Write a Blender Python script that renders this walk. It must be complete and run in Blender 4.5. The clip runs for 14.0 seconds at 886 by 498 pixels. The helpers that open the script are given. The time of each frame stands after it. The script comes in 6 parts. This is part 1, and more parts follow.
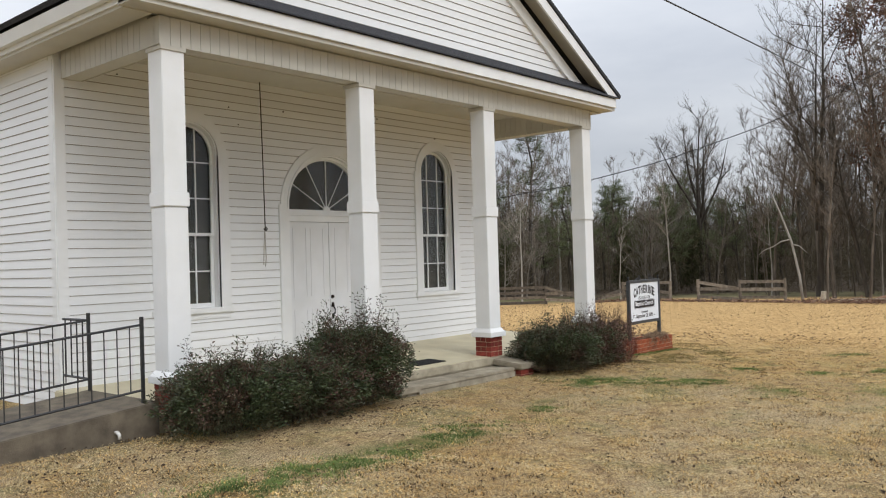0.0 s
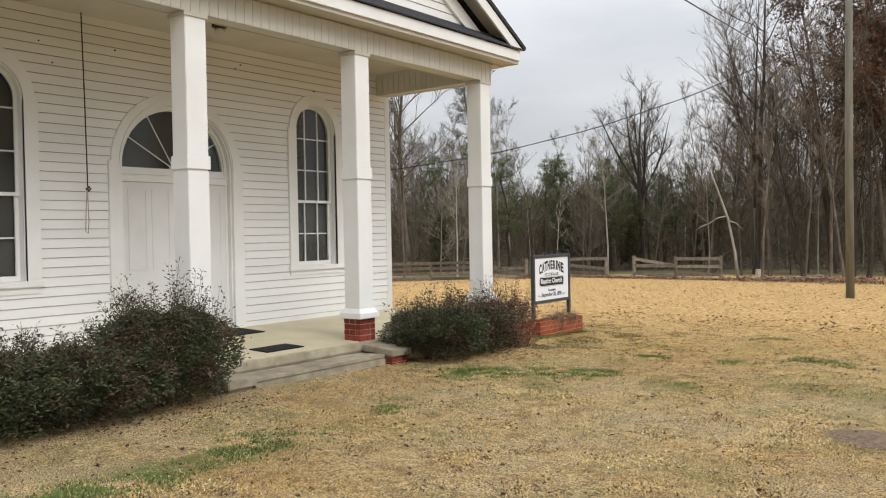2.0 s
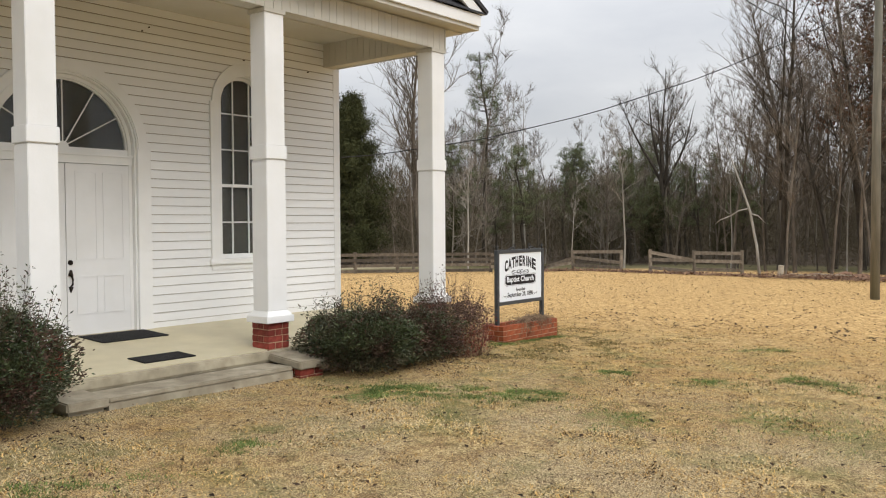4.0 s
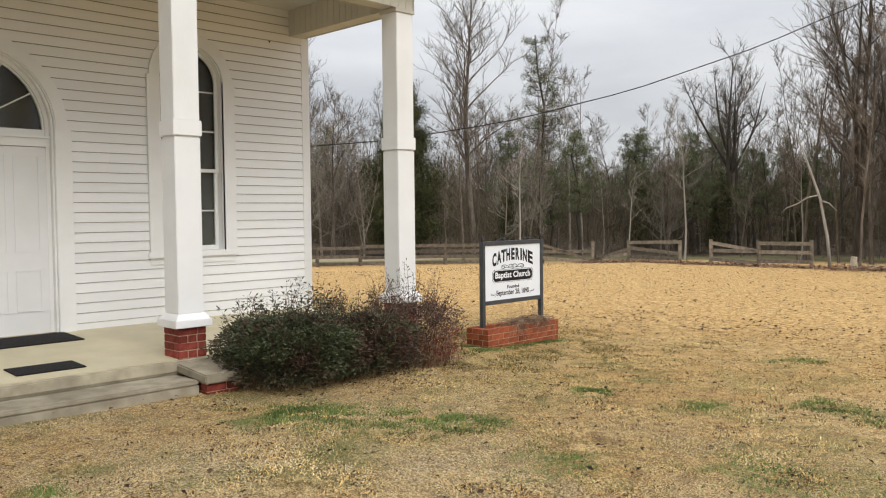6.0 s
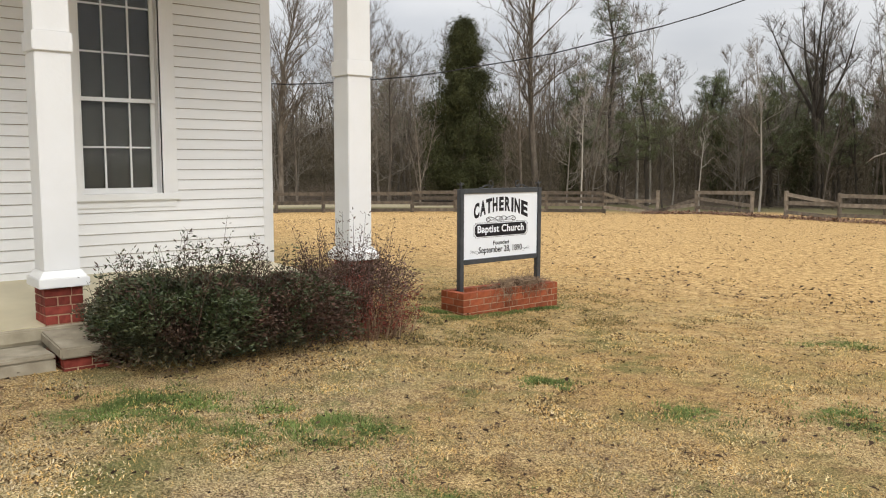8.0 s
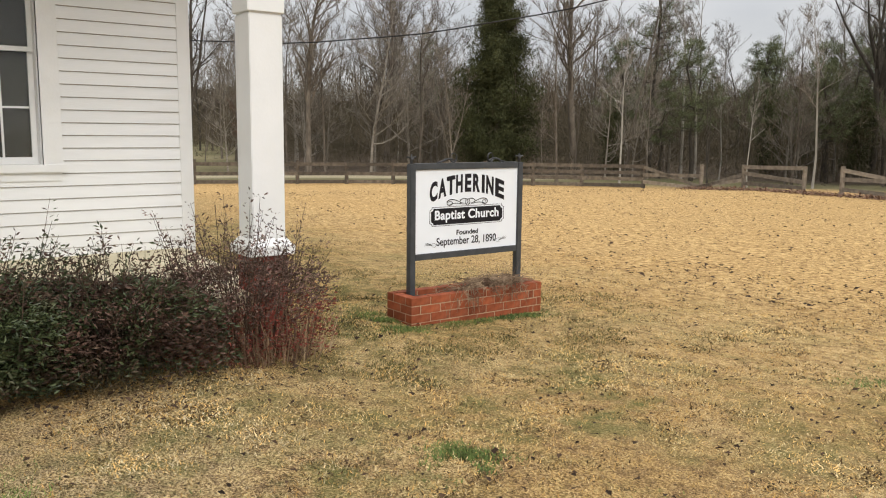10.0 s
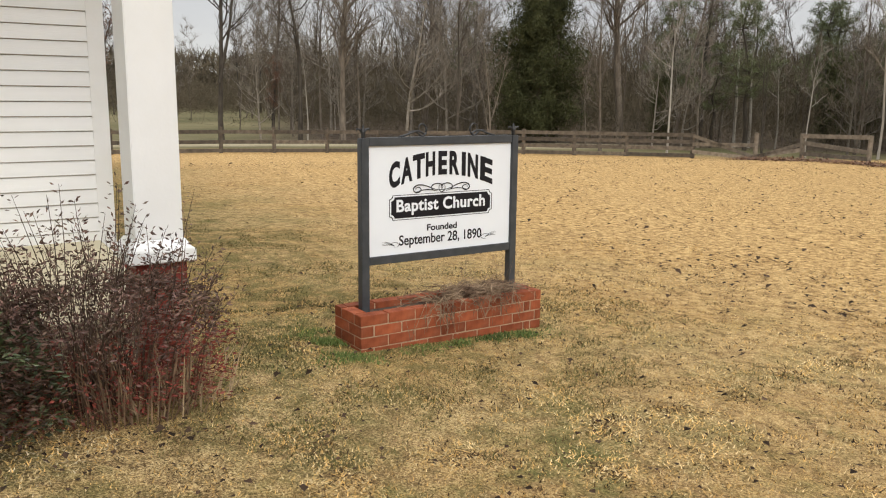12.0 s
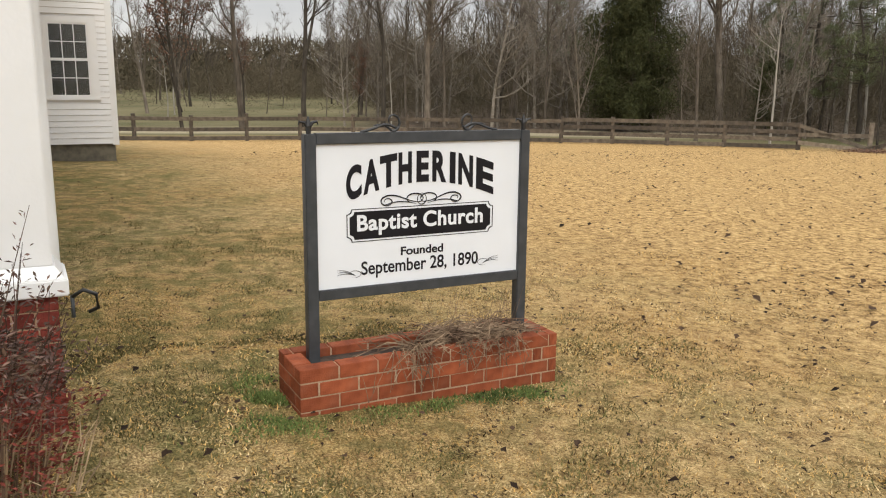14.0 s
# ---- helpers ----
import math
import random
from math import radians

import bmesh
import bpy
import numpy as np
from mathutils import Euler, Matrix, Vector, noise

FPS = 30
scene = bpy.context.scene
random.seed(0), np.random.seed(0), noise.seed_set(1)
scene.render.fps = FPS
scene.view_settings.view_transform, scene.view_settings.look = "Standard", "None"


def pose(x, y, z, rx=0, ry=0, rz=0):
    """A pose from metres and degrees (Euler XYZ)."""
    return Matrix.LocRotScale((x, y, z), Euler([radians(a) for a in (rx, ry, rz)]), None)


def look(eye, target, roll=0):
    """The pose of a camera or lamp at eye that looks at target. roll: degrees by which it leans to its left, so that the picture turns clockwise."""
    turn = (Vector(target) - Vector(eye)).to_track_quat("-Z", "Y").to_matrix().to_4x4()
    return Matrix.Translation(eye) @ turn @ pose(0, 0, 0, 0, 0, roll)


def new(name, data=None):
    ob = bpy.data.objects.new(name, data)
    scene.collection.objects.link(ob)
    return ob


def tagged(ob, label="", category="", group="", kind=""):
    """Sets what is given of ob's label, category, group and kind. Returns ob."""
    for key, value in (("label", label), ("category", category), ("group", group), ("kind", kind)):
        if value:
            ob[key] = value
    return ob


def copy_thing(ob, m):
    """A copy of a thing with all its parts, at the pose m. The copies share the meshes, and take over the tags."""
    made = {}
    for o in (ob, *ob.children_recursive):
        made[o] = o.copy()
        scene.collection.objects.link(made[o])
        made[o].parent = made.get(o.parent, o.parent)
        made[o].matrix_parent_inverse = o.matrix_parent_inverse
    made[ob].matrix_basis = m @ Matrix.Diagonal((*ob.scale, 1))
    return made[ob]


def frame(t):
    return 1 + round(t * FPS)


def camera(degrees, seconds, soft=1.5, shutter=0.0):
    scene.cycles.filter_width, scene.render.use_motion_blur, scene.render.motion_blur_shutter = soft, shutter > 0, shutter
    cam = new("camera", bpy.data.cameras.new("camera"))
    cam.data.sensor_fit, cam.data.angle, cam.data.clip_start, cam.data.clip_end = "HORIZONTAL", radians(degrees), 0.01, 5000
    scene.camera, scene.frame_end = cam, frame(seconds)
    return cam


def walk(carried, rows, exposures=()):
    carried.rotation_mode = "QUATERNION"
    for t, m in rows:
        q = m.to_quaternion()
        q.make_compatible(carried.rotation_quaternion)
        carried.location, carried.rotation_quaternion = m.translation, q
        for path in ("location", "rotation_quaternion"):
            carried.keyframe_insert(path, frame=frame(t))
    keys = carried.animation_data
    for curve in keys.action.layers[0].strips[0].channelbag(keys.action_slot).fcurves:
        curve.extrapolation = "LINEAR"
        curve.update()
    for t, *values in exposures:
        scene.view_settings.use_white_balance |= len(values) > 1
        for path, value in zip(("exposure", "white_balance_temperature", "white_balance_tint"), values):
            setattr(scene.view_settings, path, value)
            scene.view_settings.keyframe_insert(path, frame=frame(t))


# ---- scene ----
cam = camera(56.2, 14.0, soft=1.1)
METRES, EYE, TILT, LEAN, TURN = 14.0, 1.5, 0.0, 0.0, 40.8
ROWS = [
    (0.0, 0.0, 0.0, 0.0, 0.02, 0.74, 1.72),
    (0.5, 0.0177, 0.0281, -0.002, -0.92, 0.02, 1.6),
    (1.0, 0.0394, 0.0584, -0.0024, -1.87, -0.5, 1.4),
    (1.5, 0.0585, 0.0934, -0.0036, -2.87, -0.91, 1.38),
    (2.0, 0.0832, 0.1214, -0.0064, -3.28, -1.11, 1.02),
    (2.5, 0.1072, 0.1487, -0.007, -3.6, -1.33, 0.71),
    (3.0, 0.1292, 0.1793, -0.0054, -3.34, -1.48, 0.49),
    (5.5, 0.2446, 0.323, -0.0091, 3.21, -2.21, 0.76),
    (6.0, 0.2669, 0.3517, -0.0095, 3.85, -2.43, 0.6),
    (6.5, 0.2906, 0.3792, -0.0071, 4.07, -2.46, -0.01),
    (7.0, 0.3075, 0.4136, -0.0086, 4.72, -2.64, -0.42),
    (7.5, 0.3271, 0.4462, -0.0116, 7.68, -4.18, -0.14),
    (8.0, 0.3431, 0.4829, -0.0135, 9.3, -6.12, -0.16),
    (8.5, 0.3535, 0.522, -0.0146, 9.78, -7.64, -0.22),
    (9.0, 0.3667, 0.5625, -0.0144, 11.34, -7.37, -0.48),
    (11.5, 0.3883, 0.7371, -0.0179, 14.44, -10.17, -0.46),
    (12.0, 0.3925, 0.7693, -0.0168, 15.86, -10.44, -0.59),
    (12.5, 0.3919, 0.801, -0.0164, 16.12, -10.49, -0.8),
    (13.0, 0.3986, 0.8307, -0.0187, 17.54, -10.61, -0.65),
    (13.5, 0.404, 0.8584, -0.0186, 20.11, -11.03, -0.58),
    (14.0, 0.4062, 0.8804, -0.0181, 22.52, -11.39, -0.57),
]
walk(cam, [(t, pose(0, 0, EYE, TILT, LEAN, TURN) @ pose(METRES * x, METRES * y, METRES * z, 90 + pitch, roll, yaw)) for t, x, y, z, yaw, pitch, roll in ROWS],
     exposures=((0.0, -0.17, 6160, 10), (1.0, -0.05, 6380, 10), (3.0, 0.0, 6500, 10), (9.0, 0.03, 6560, 10), (14.0, -0.04, 6680, 10)))

# ---- world, sun ----
world = bpy.data.worlds.new("overcast_sky")
scene.world = world
world.use_nodes = True
wn, wl = world.node_tree.nodes, world.node_tree.links
wn.clear()
sky = wn.new("ShaderNodeTexSky")
sky.sky_type = 'NISHITA'
sky.sun_disc = False
sky.sun_elevation, sky.sun_rotation = radians(43), radians(104)
sky_soft = wn.new("ShaderNodeVectorMath")
sky_soft.operation = 'SCALE'
sky_soft.inputs['Scale'].default_value = 0.10
wl.new(sky.outputs[0], sky_soft.inputs[0])
coord = wn.new("ShaderNodeTexCoord")
stretch = wn.new("ShaderNodeMapping")
stretch.inputs['Scale'].default_value = (1.0, 1.0, 3.2)
wl.new(coord.outputs['Generated'], stretch.inputs[0])
cloud = wn.new("ShaderNodeTexNoise")
cloud.inputs['Scale'].default_value, cloud.inputs['Detail'].default_value, cloud.inputs['Roughness'].default_value = 2.3, 7, 0.5
wl.new(stretch.outputs[0], cloud.inputs['Vector'])
tone = wn.new("ShaderNodeValToRGB")
tone.color_ramp.elements[0].position, tone.color_ramp.elements[0].color = 0.32, (0.60, 0.62, 0.66, 1)
tone.color_ramp.elements[1].position, tone.color_ramp.elements[1].color = 0.68, (0.90, 0.90, 0.90, 1)
wl.new(cloud.outputs['Fac'], tone.inputs[0])
veil = wn.new("ShaderNodeMix")
veil.data_type = 'RGBA'
veil.inputs['Factor'].default_value = 0.90
wl.new(sky_soft.outputs[0], veil.inputs['A'])
wl.new(tone.outputs[0], veil.inputs['B'])
# an overcast sky is brighter overhead than at the horizon
split = wn.new("ShaderNodeSeparateXYZ")
wl.new(coord.outputs['Generated'], split.inputs[0])
lift = wn.new("ShaderNodeMapRange")
lift.inputs['From Min'].default_value, lift.inputs['From Max'].default_value = 0.12, 0.9
lift.inputs['To Min'].default_value, lift.inputs['To Max'].default_value = 0.92, 2.5
wl.new(split.outputs['Z'], lift.inputs['Value'])
dome = wn.new("ShaderNodeVectorMath")
dome.operation = 'SCALE'
wl.new(veil.outputs['Result'], dome.inputs[0])
wl.new(lift.outputs[0], dome.inputs['Scale'])
back = wn.new("ShaderNodeBackground")
back.inputs['Strength'].default_value = 1.0
wl.new(dome.outputs[0], back.inputs['Color'])
wo = wn.new("ShaderNodeOutputWorld")
wl.new(back.outputs[0], wo.inputs[0])

sun_data = bpy.data.lights.new("sun", 'SUN')
sun_data.energy, sun_data.angle, sun_data.color = 1.5, radians(30), (1.0, 0.97, 0.92)
sun = new("sun", sun_data)
sun.matrix_world = look((24, 2, 23), (0, 8, 0))


# ---- materials ----
def material(name, base, second=None, scale=4.0, rough=0.7, metal=0.0, bump=0.0, bump_scale=40.0, stain=None, stain_amount=0.3,
             stain_scale=0.8, stretch=(1, 1, 1), random_piece=0.0, island=0.0, spec=0.5, detail=6):
    """A two-scale procedural surface: grain between two colours, a larger stain, fine relief, and variation from piece to piece."""
    m = bpy.data.materials.new(name)
    m.use_nodes = True
    n, l = m.node_tree.nodes, m.node_tree.links
    bsdf = n["Principled BSDF"]
    bsdf.inputs['Metallic'].default_value = metal
    bsdf.inputs['Specular IOR Level'].default_value = spec
    tc = n.new("ShaderNodeTexCoord")
    mp = n.new("ShaderNodeMapping")
    mp.inputs['Scale'].default_value = stretch
    l.new(tc.outputs['Object'], mp.inputs[0])
    grain = n.new("ShaderNodeTexNoise")
    grain.inputs['Scale'].default_value, grain.inputs['Detail'].default_value = scale, detail
    l.new(mp.outputs[0], grain.inputs['Vector'])
    ramp = n.new("ShaderNodeValToRGB")
    ramp.color_ramp.elements[0].position, ramp.color_ramp.elements[1].position = 0.33, 0.67
    ramp.color_ramp.elements[0].color = (*base, 1)
    ramp.color_ramp.elements[1].color = (*(second or [min(1, c * 1.12) for c in base]), 1)
    l.new(grain.outputs['Fac'], ramp.inputs[0])
    colour = ramp.outputs[0]
    if stain:
        big = n.new("ShaderNodeTexNoise")
        big.inputs['Scale'].default_value, big.inputs['Detail'].default_value = stain_scale, 5
        l.new(mp.outputs[0], big.inputs['Vector'])
        lim = n.new("ShaderNodeMapRange")
        lim.inputs['From Min'].default_value, lim.inputs['From Max'].default_value = 0.48, 0.72
        lim.inputs['To Max'].default_value = stain_amount
        l.new(big.outputs['Fac'], lim.inputs['Value'])
        mix = n.new("ShaderNodeMix")
        mix.data_type = 'RGBA'
        mix.inputs['B'].default_value = (*stain, 1)
        l.new(lim.outputs[0], mix.inputs['Factor'])
        l.new(colour, mix.inputs['A'])
        colour = mix.outputs['Result']
    if random_piece or island:
        if random_piece:
            src, amount = n.new("ShaderNodeObjectInfo").outputs['Random'], random_piece
        else:
            src, amount = n.new("ShaderNodeNewGeometry").outputs['Random Per Island'], island
        lim = n.new("ShaderNodeMapRange")
        lim.inputs['To Min'].default_value, lim.inputs['To Max'].default_value = 1 - amount, 1 + amount
        l.new(src, lim.inputs['Value'])
        hs = n.new("ShaderNodeHueSaturation")
        l.new(lim.outputs[0], hs.inputs['Value'])
        l.new(colour, hs.inputs['Color'])
        colour = hs.outputs[0]
    l.new(colour, bsdf.inputs['Base Color'])
    rr = n.new("ShaderNodeMapRange")
    rr.inputs['To Min'].default_value, rr.inputs['To Max'].default_value = max(0.02, rough - 0.1), min(1, rough + 0.1)
    l.new(grain.outputs['Fac'], rr.inputs['Value'])
    l.new(rr.outputs[0], bsdf.inputs['Roughness'])
    if bump:
        fine = n.new("ShaderNodeTexNoise")
        fine.inputs['Scale'].default_value, fine.inputs['Detail'].default_value = bump_scale, 5
        l.new(mp.outputs[0], fine.inputs['Vector'])
        b = n.new("ShaderNodeBump")
        b.inputs['Strength'].default_value, b.inputs['Distance'].default_value = bump, 0.02
        l.new(fine.outputs['Fac'], b.inputs['Height'])
        l.new(b.outputs[0], bsdf.inputs['Normal'])
    return m


WHITE = material("white_siding_paint", (0.75, 0.75, 0.735), (0.81, 0.81, 0.80), 3, 0.5, stain=(0.64, 0.61, 0.54), stain_amount=0.35,
                 stain_scale=0.9, bump=0.08, bump_scale=60, stretch=(1, 0.3, 2), random_piece=0.03)
TRIM = material("white_trim_paint", (0.76, 0.76, 0.74), (0.81, 0.81, 0.80), 2.5, 0.42, stain=(0.66, 0.64, 0.58), stain_amount=0.25, bump=0.05)
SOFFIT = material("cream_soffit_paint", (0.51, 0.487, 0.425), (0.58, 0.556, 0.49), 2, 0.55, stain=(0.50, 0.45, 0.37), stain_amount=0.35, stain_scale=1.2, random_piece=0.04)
DOOR_PAINT = material("grey_white_door_paint", (0.71, 0.71, 0.70), (0.77, 0.77, 0.77), 2, 0.45, stain=(0.58, 0.57, 0.54), stain_amount=0.3)
SHINGLE = material("charcoal_shingle", (0.025, 0.025, 0.028), (0.06, 0.06, 0.065), 60, 0.9, bump=0.6, bump_scale=120, random_piece=0.25, spec=0.15)
CONCRETE = material("weathered_concrete", (0.30, 0.26, 0.18), (0.43, 0.38, 0.275), 7, 0.85, stain=(0.13, 0.11, 0.075), stain_amount=0.6, stain_scale=2.2, bump=0.25, bump_scale=90)
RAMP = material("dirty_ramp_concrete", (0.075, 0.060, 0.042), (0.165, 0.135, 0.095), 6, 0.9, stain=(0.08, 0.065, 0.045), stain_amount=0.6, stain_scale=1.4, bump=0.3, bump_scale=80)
PORCH = material("buff_porch_floor_paint", (0.48, 0.425, 0.28), (0.56, 0.50, 0.345), 3, 0.6, stain=(0.40, 0.36, 0.26), stain_amount=0.35, stain_scale=1.1, bump=0.1, bump_scale=70)
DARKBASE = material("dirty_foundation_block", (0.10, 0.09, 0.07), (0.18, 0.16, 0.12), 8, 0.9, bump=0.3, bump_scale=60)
BRICK = material("red_brick", (0.21, 0.052, 0.022), (0.33, 0.092, 0.040), 14, 0.75, bump=0.35, bump_scale=110, random_piece=0.28, stain=(0.40, 0.22, 0.15), stain_amount=0.25, stain_scale=5, spec=0.15)
BRICK_DARK = material("deep_red_brick", (0.15, 0.03, 0.022), (0.26, 0.055, 0.04), 14, 0.7, bump=0.35, bump_scale=110, random_piece=0.35, spec=0.15)
MORTAR = material("mortar", (0.36, 0.235, 0.145), (0.47, 0.33, 0.215), 40, 0.95, bump=0.3, bump_scale=150)
IRON = material("black_painted_iron", (0.012, 0.012, 0.013), (0.03, 0.03, 0.03), 30, 0.45, bump=0.1)
STEEL = material("dark_grey_painted_steel", (0.035, 0.040, 0.045), (0.055, 0.06, 0.066), 12, 0.42, stain=(0.09, 0.09, 0.085), stain_amount=0.3, stain_scale=3, bump=0.05)
SIGN_WHITE = material("white_sign_board", (0.77, 0.80, 0.83), (0.81, 0.84, 0.87), 3, 0.35, stain=(0.70, 0.70, 0.69), stain_amount=0.2)
SIGN_BLACK = material("black_sign_vinyl", (0.008, 0.008, 0.011), (0.012, 0.012, 0.016), 6, 0.4, spec=0.25)
RUBBER = material("black_rubber_mat", (0.012, 0.012, 0.013), (0.024, 0.023, 0.022), 40, 0.85, bump=0.4, bump_scale=200, spec=0.15)
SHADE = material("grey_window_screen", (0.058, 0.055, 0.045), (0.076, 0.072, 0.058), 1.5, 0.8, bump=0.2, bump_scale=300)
FENCE = material("weathered_fence_wood", (0.065, 0.051, 0.037), (0.135, 0.11, 0.082), 6, 0.9, bump=0.3, bump_scale=50, random_piece=0.35, stretch=(1, 1, 1))
FENCE_GREY = material("bleached_fence_wood", (0.125, 0.10, 0.073), (0.24, 0.20, 0.15), 6, 0.9, bump=0.3, bump_scale=50, random_piece=0.3)
PALEWOOD = material("broken_pale_wood", (0.30, 0.25, 0.18), (0.42, 0.36, 0.27), 8, 0.85, bump=0.3, random_piece=0.2)
POLE = material("creosote_pole_wood", (0.115, 0.108, 0.085), (0.20, 0.185, 0.145), 9, 0.9, stain=(0.10, 0.12, 0.06), stain_amount=0.6, stain_scale=1.0, stretch=(1, 1, 0.12), bump=0.4, bump_scale=30)
BARK = material("grey_brown_bark", (0.085, 0.070, 0.054), (0.19, 0.158, 0.125), 5, 0.95, bump=0.5, bump_scale=25, stretch=(1, 1, 0.25), random_piece=0.4, spec=0.15)
BARK_PALE = material("pale_grey_bark", (0.26, 0.235, 0.20), (0.38, 0.35, 0.30), 5, 0.95, bump=0.4, bump_scale=25, stretch=(1, 1, 0.3), random_piece=0.15, spec=0.15)
BARK_DARK = material("dark_bark", (0.040, 0.034, 0.027), (0.085, 0.072, 0.057), 5, 0.95, bump=0.5, bump_scale=25, stretch=(1, 1, 0.25), spec=0.15)
TWIG = material("fine_twigs", (0.125, 0.103, 0.080), (0.21, 0.176, 0.140), 2, 0.95, random_piece=0.35, spec=0.15)
TWIG_DARK = material("dark_fine_twigs", (0.095, 0.079, 0.061), (0.16, 0.134, 0.105), 2, 0.95, spec=0.15)
BRUSH = material("winter_brush", (0.066, 0.053, 0.034), (0.142, 0.116, 0.078), 0.5, 0.95, stain=(0.075, 0.07, 0.04), stain_amount=0.7, stain_scale=0.15, island=0.35, spec=0.15)
CEDAR = material("dark_cedar_foliage", (0.036, 0.040, 0.016), (0.080, 0.084, 0.035), 1.2, 0.85, island=0.4, spec=0.15)
PINE = material("pine_needles", (0.075, 0.088, 0.042), (0.145, 0.162, 0.080), 1.2, 0.85, island=0.4, spec=0.15)
BROWNLEAF = material("clinging_brown_leaves", (0.10, 0.052, 0.033), (0.19, 0.105, 0.068), 1.0, 0.85, island=0.4, spec=0.15)
LEAF_GREEN = material("dull_green_shrub_leaf", (0.026, 0.038, 0.014), (0.072, 0.090, 0.036), 6, 0.42, island=0.45, stain=(0.09, 0.055, 0.045), stain_amount=0.45, stain_scale=3, spec=0.4)
LEAF_PURPLE = material("purple_tinged_shrub_leaf", (0.056, 0.033, 0.025), (0.125, 0.074, 0.054), 6, 0.5, island=0.45, stain=(0.045, 0.055, 0.025), stain_amount=0.6, stain_scale=3, spec=0.15)
LEAF_RED = material("red_shrub_leaf", (0.14, 0.028, 0.022), (0.26, 0.070, 0.048), 6, 0.5, island=0.5, stain=(0.08, 0.045, 0.03), stain_amount=0.7, stain_scale=4, spec=0.15)
LEAF_ROSE = material("rosy_nandina_leaf", (0.10, 0.052, 0.044), (0.21, 0.120, 0.092), 6, 0.45, island=0.45, stain=(0.07, 0.075, 0.035), stain_amount=0.6, stain_scale=5, spec=0.35)
STEM = material("shrub_stem", (0.05, 0.034, 0.025), (0.10, 0.07, 0.05), 8, 0.9, island=0.4, spec=0.15)
STALK = material("brown_dry_stalk", (0.09, 0.055, 0.036), (0.24, 0.155, 0.098), 8, 0.9, island=0.5, spec=0.15)
STRAW = material("dry_straw", (0.24, 0.165, 0.095), (0.42, 0.31, 0.19), 8, 0.85, island=0.35, spec=0.15)
DRYTWIG = material("dry_planter_stems", (0.12, 0.076, 0.050), (0.34, 0.245, 0.160), 8, 0.9, island=0.4, spec=0.15)
SOIL = material("dark_soil", (0.035, 0.024, 0.017), (0.075, 0.05, 0.034), 20, 0.95, bump=0.6, bump_scale=50)
DEADLEAF = material("fallen_brown_leaf", (0.026, 0.016, 0.010), (0.075, 0.045, 0.027), 6, 0.85, island=0.6, spec=0.15)
WIRE = material("black_cable", (0.012, 0.012, 0.012), (0.02, 0.02, 0.02), 10, 0.7)
ROPE = material("dark_rope", (0.04, 0.035, 0.03), (0.09, 0.08, 0.06), 60, 0.95)
BRONZE = material("aged_bronze_handle", (0.016, 0.012, 0.010), (0.04, 0.03, 0.022), 30, 0.4, metal=0.8)
PIPE = material("grey_plastic_pipe", (0.55, 0.53, 0.48), (0.62, 0.6, 0.55), 6, 0.5)
LITTER = material("far_leaf_litter", (0.12, 0.06, 0.035), (0.22, 0.13, 0.08), 3, 0.95, island=0.5)

GLASS = bpy.data.materials.new("window_glass")
GLASS.use_nodes = True
_b = GLASS.node_tree.nodes["Principled BSDF"]
_b.inputs['Base Color'].default_value = (0.9, 0.92, 0.92, 1)
_b.inputs['Roughness'].default_value = 0.04
_b.inputs['IOR'].default_value = 1.33
_b.inputs['Transmission Weight'].default_value = 1.0
_b.inputs['Alpha'].default_value = 1.0


WEED_MATS = [(-5.2, 5.3, 0.30), (-5.2, 4.6, 0.26), (-5.2, 6.1, 0.30), (-5.9, 10.15, 0.44), (-6.05, 9.7, 0.30), (-4.82, 10.85, 0.30), (-5.2, 10.3, 0.25), (-3.78, 12.92, 0.22), (-3.15, 13.72, 0.26), (-4.35, 16.2, 0.26), (-2.72, 13.55, 0.34), (-2.4, 11.2, 0.55), (-3.65, 10.45, 0.35)]


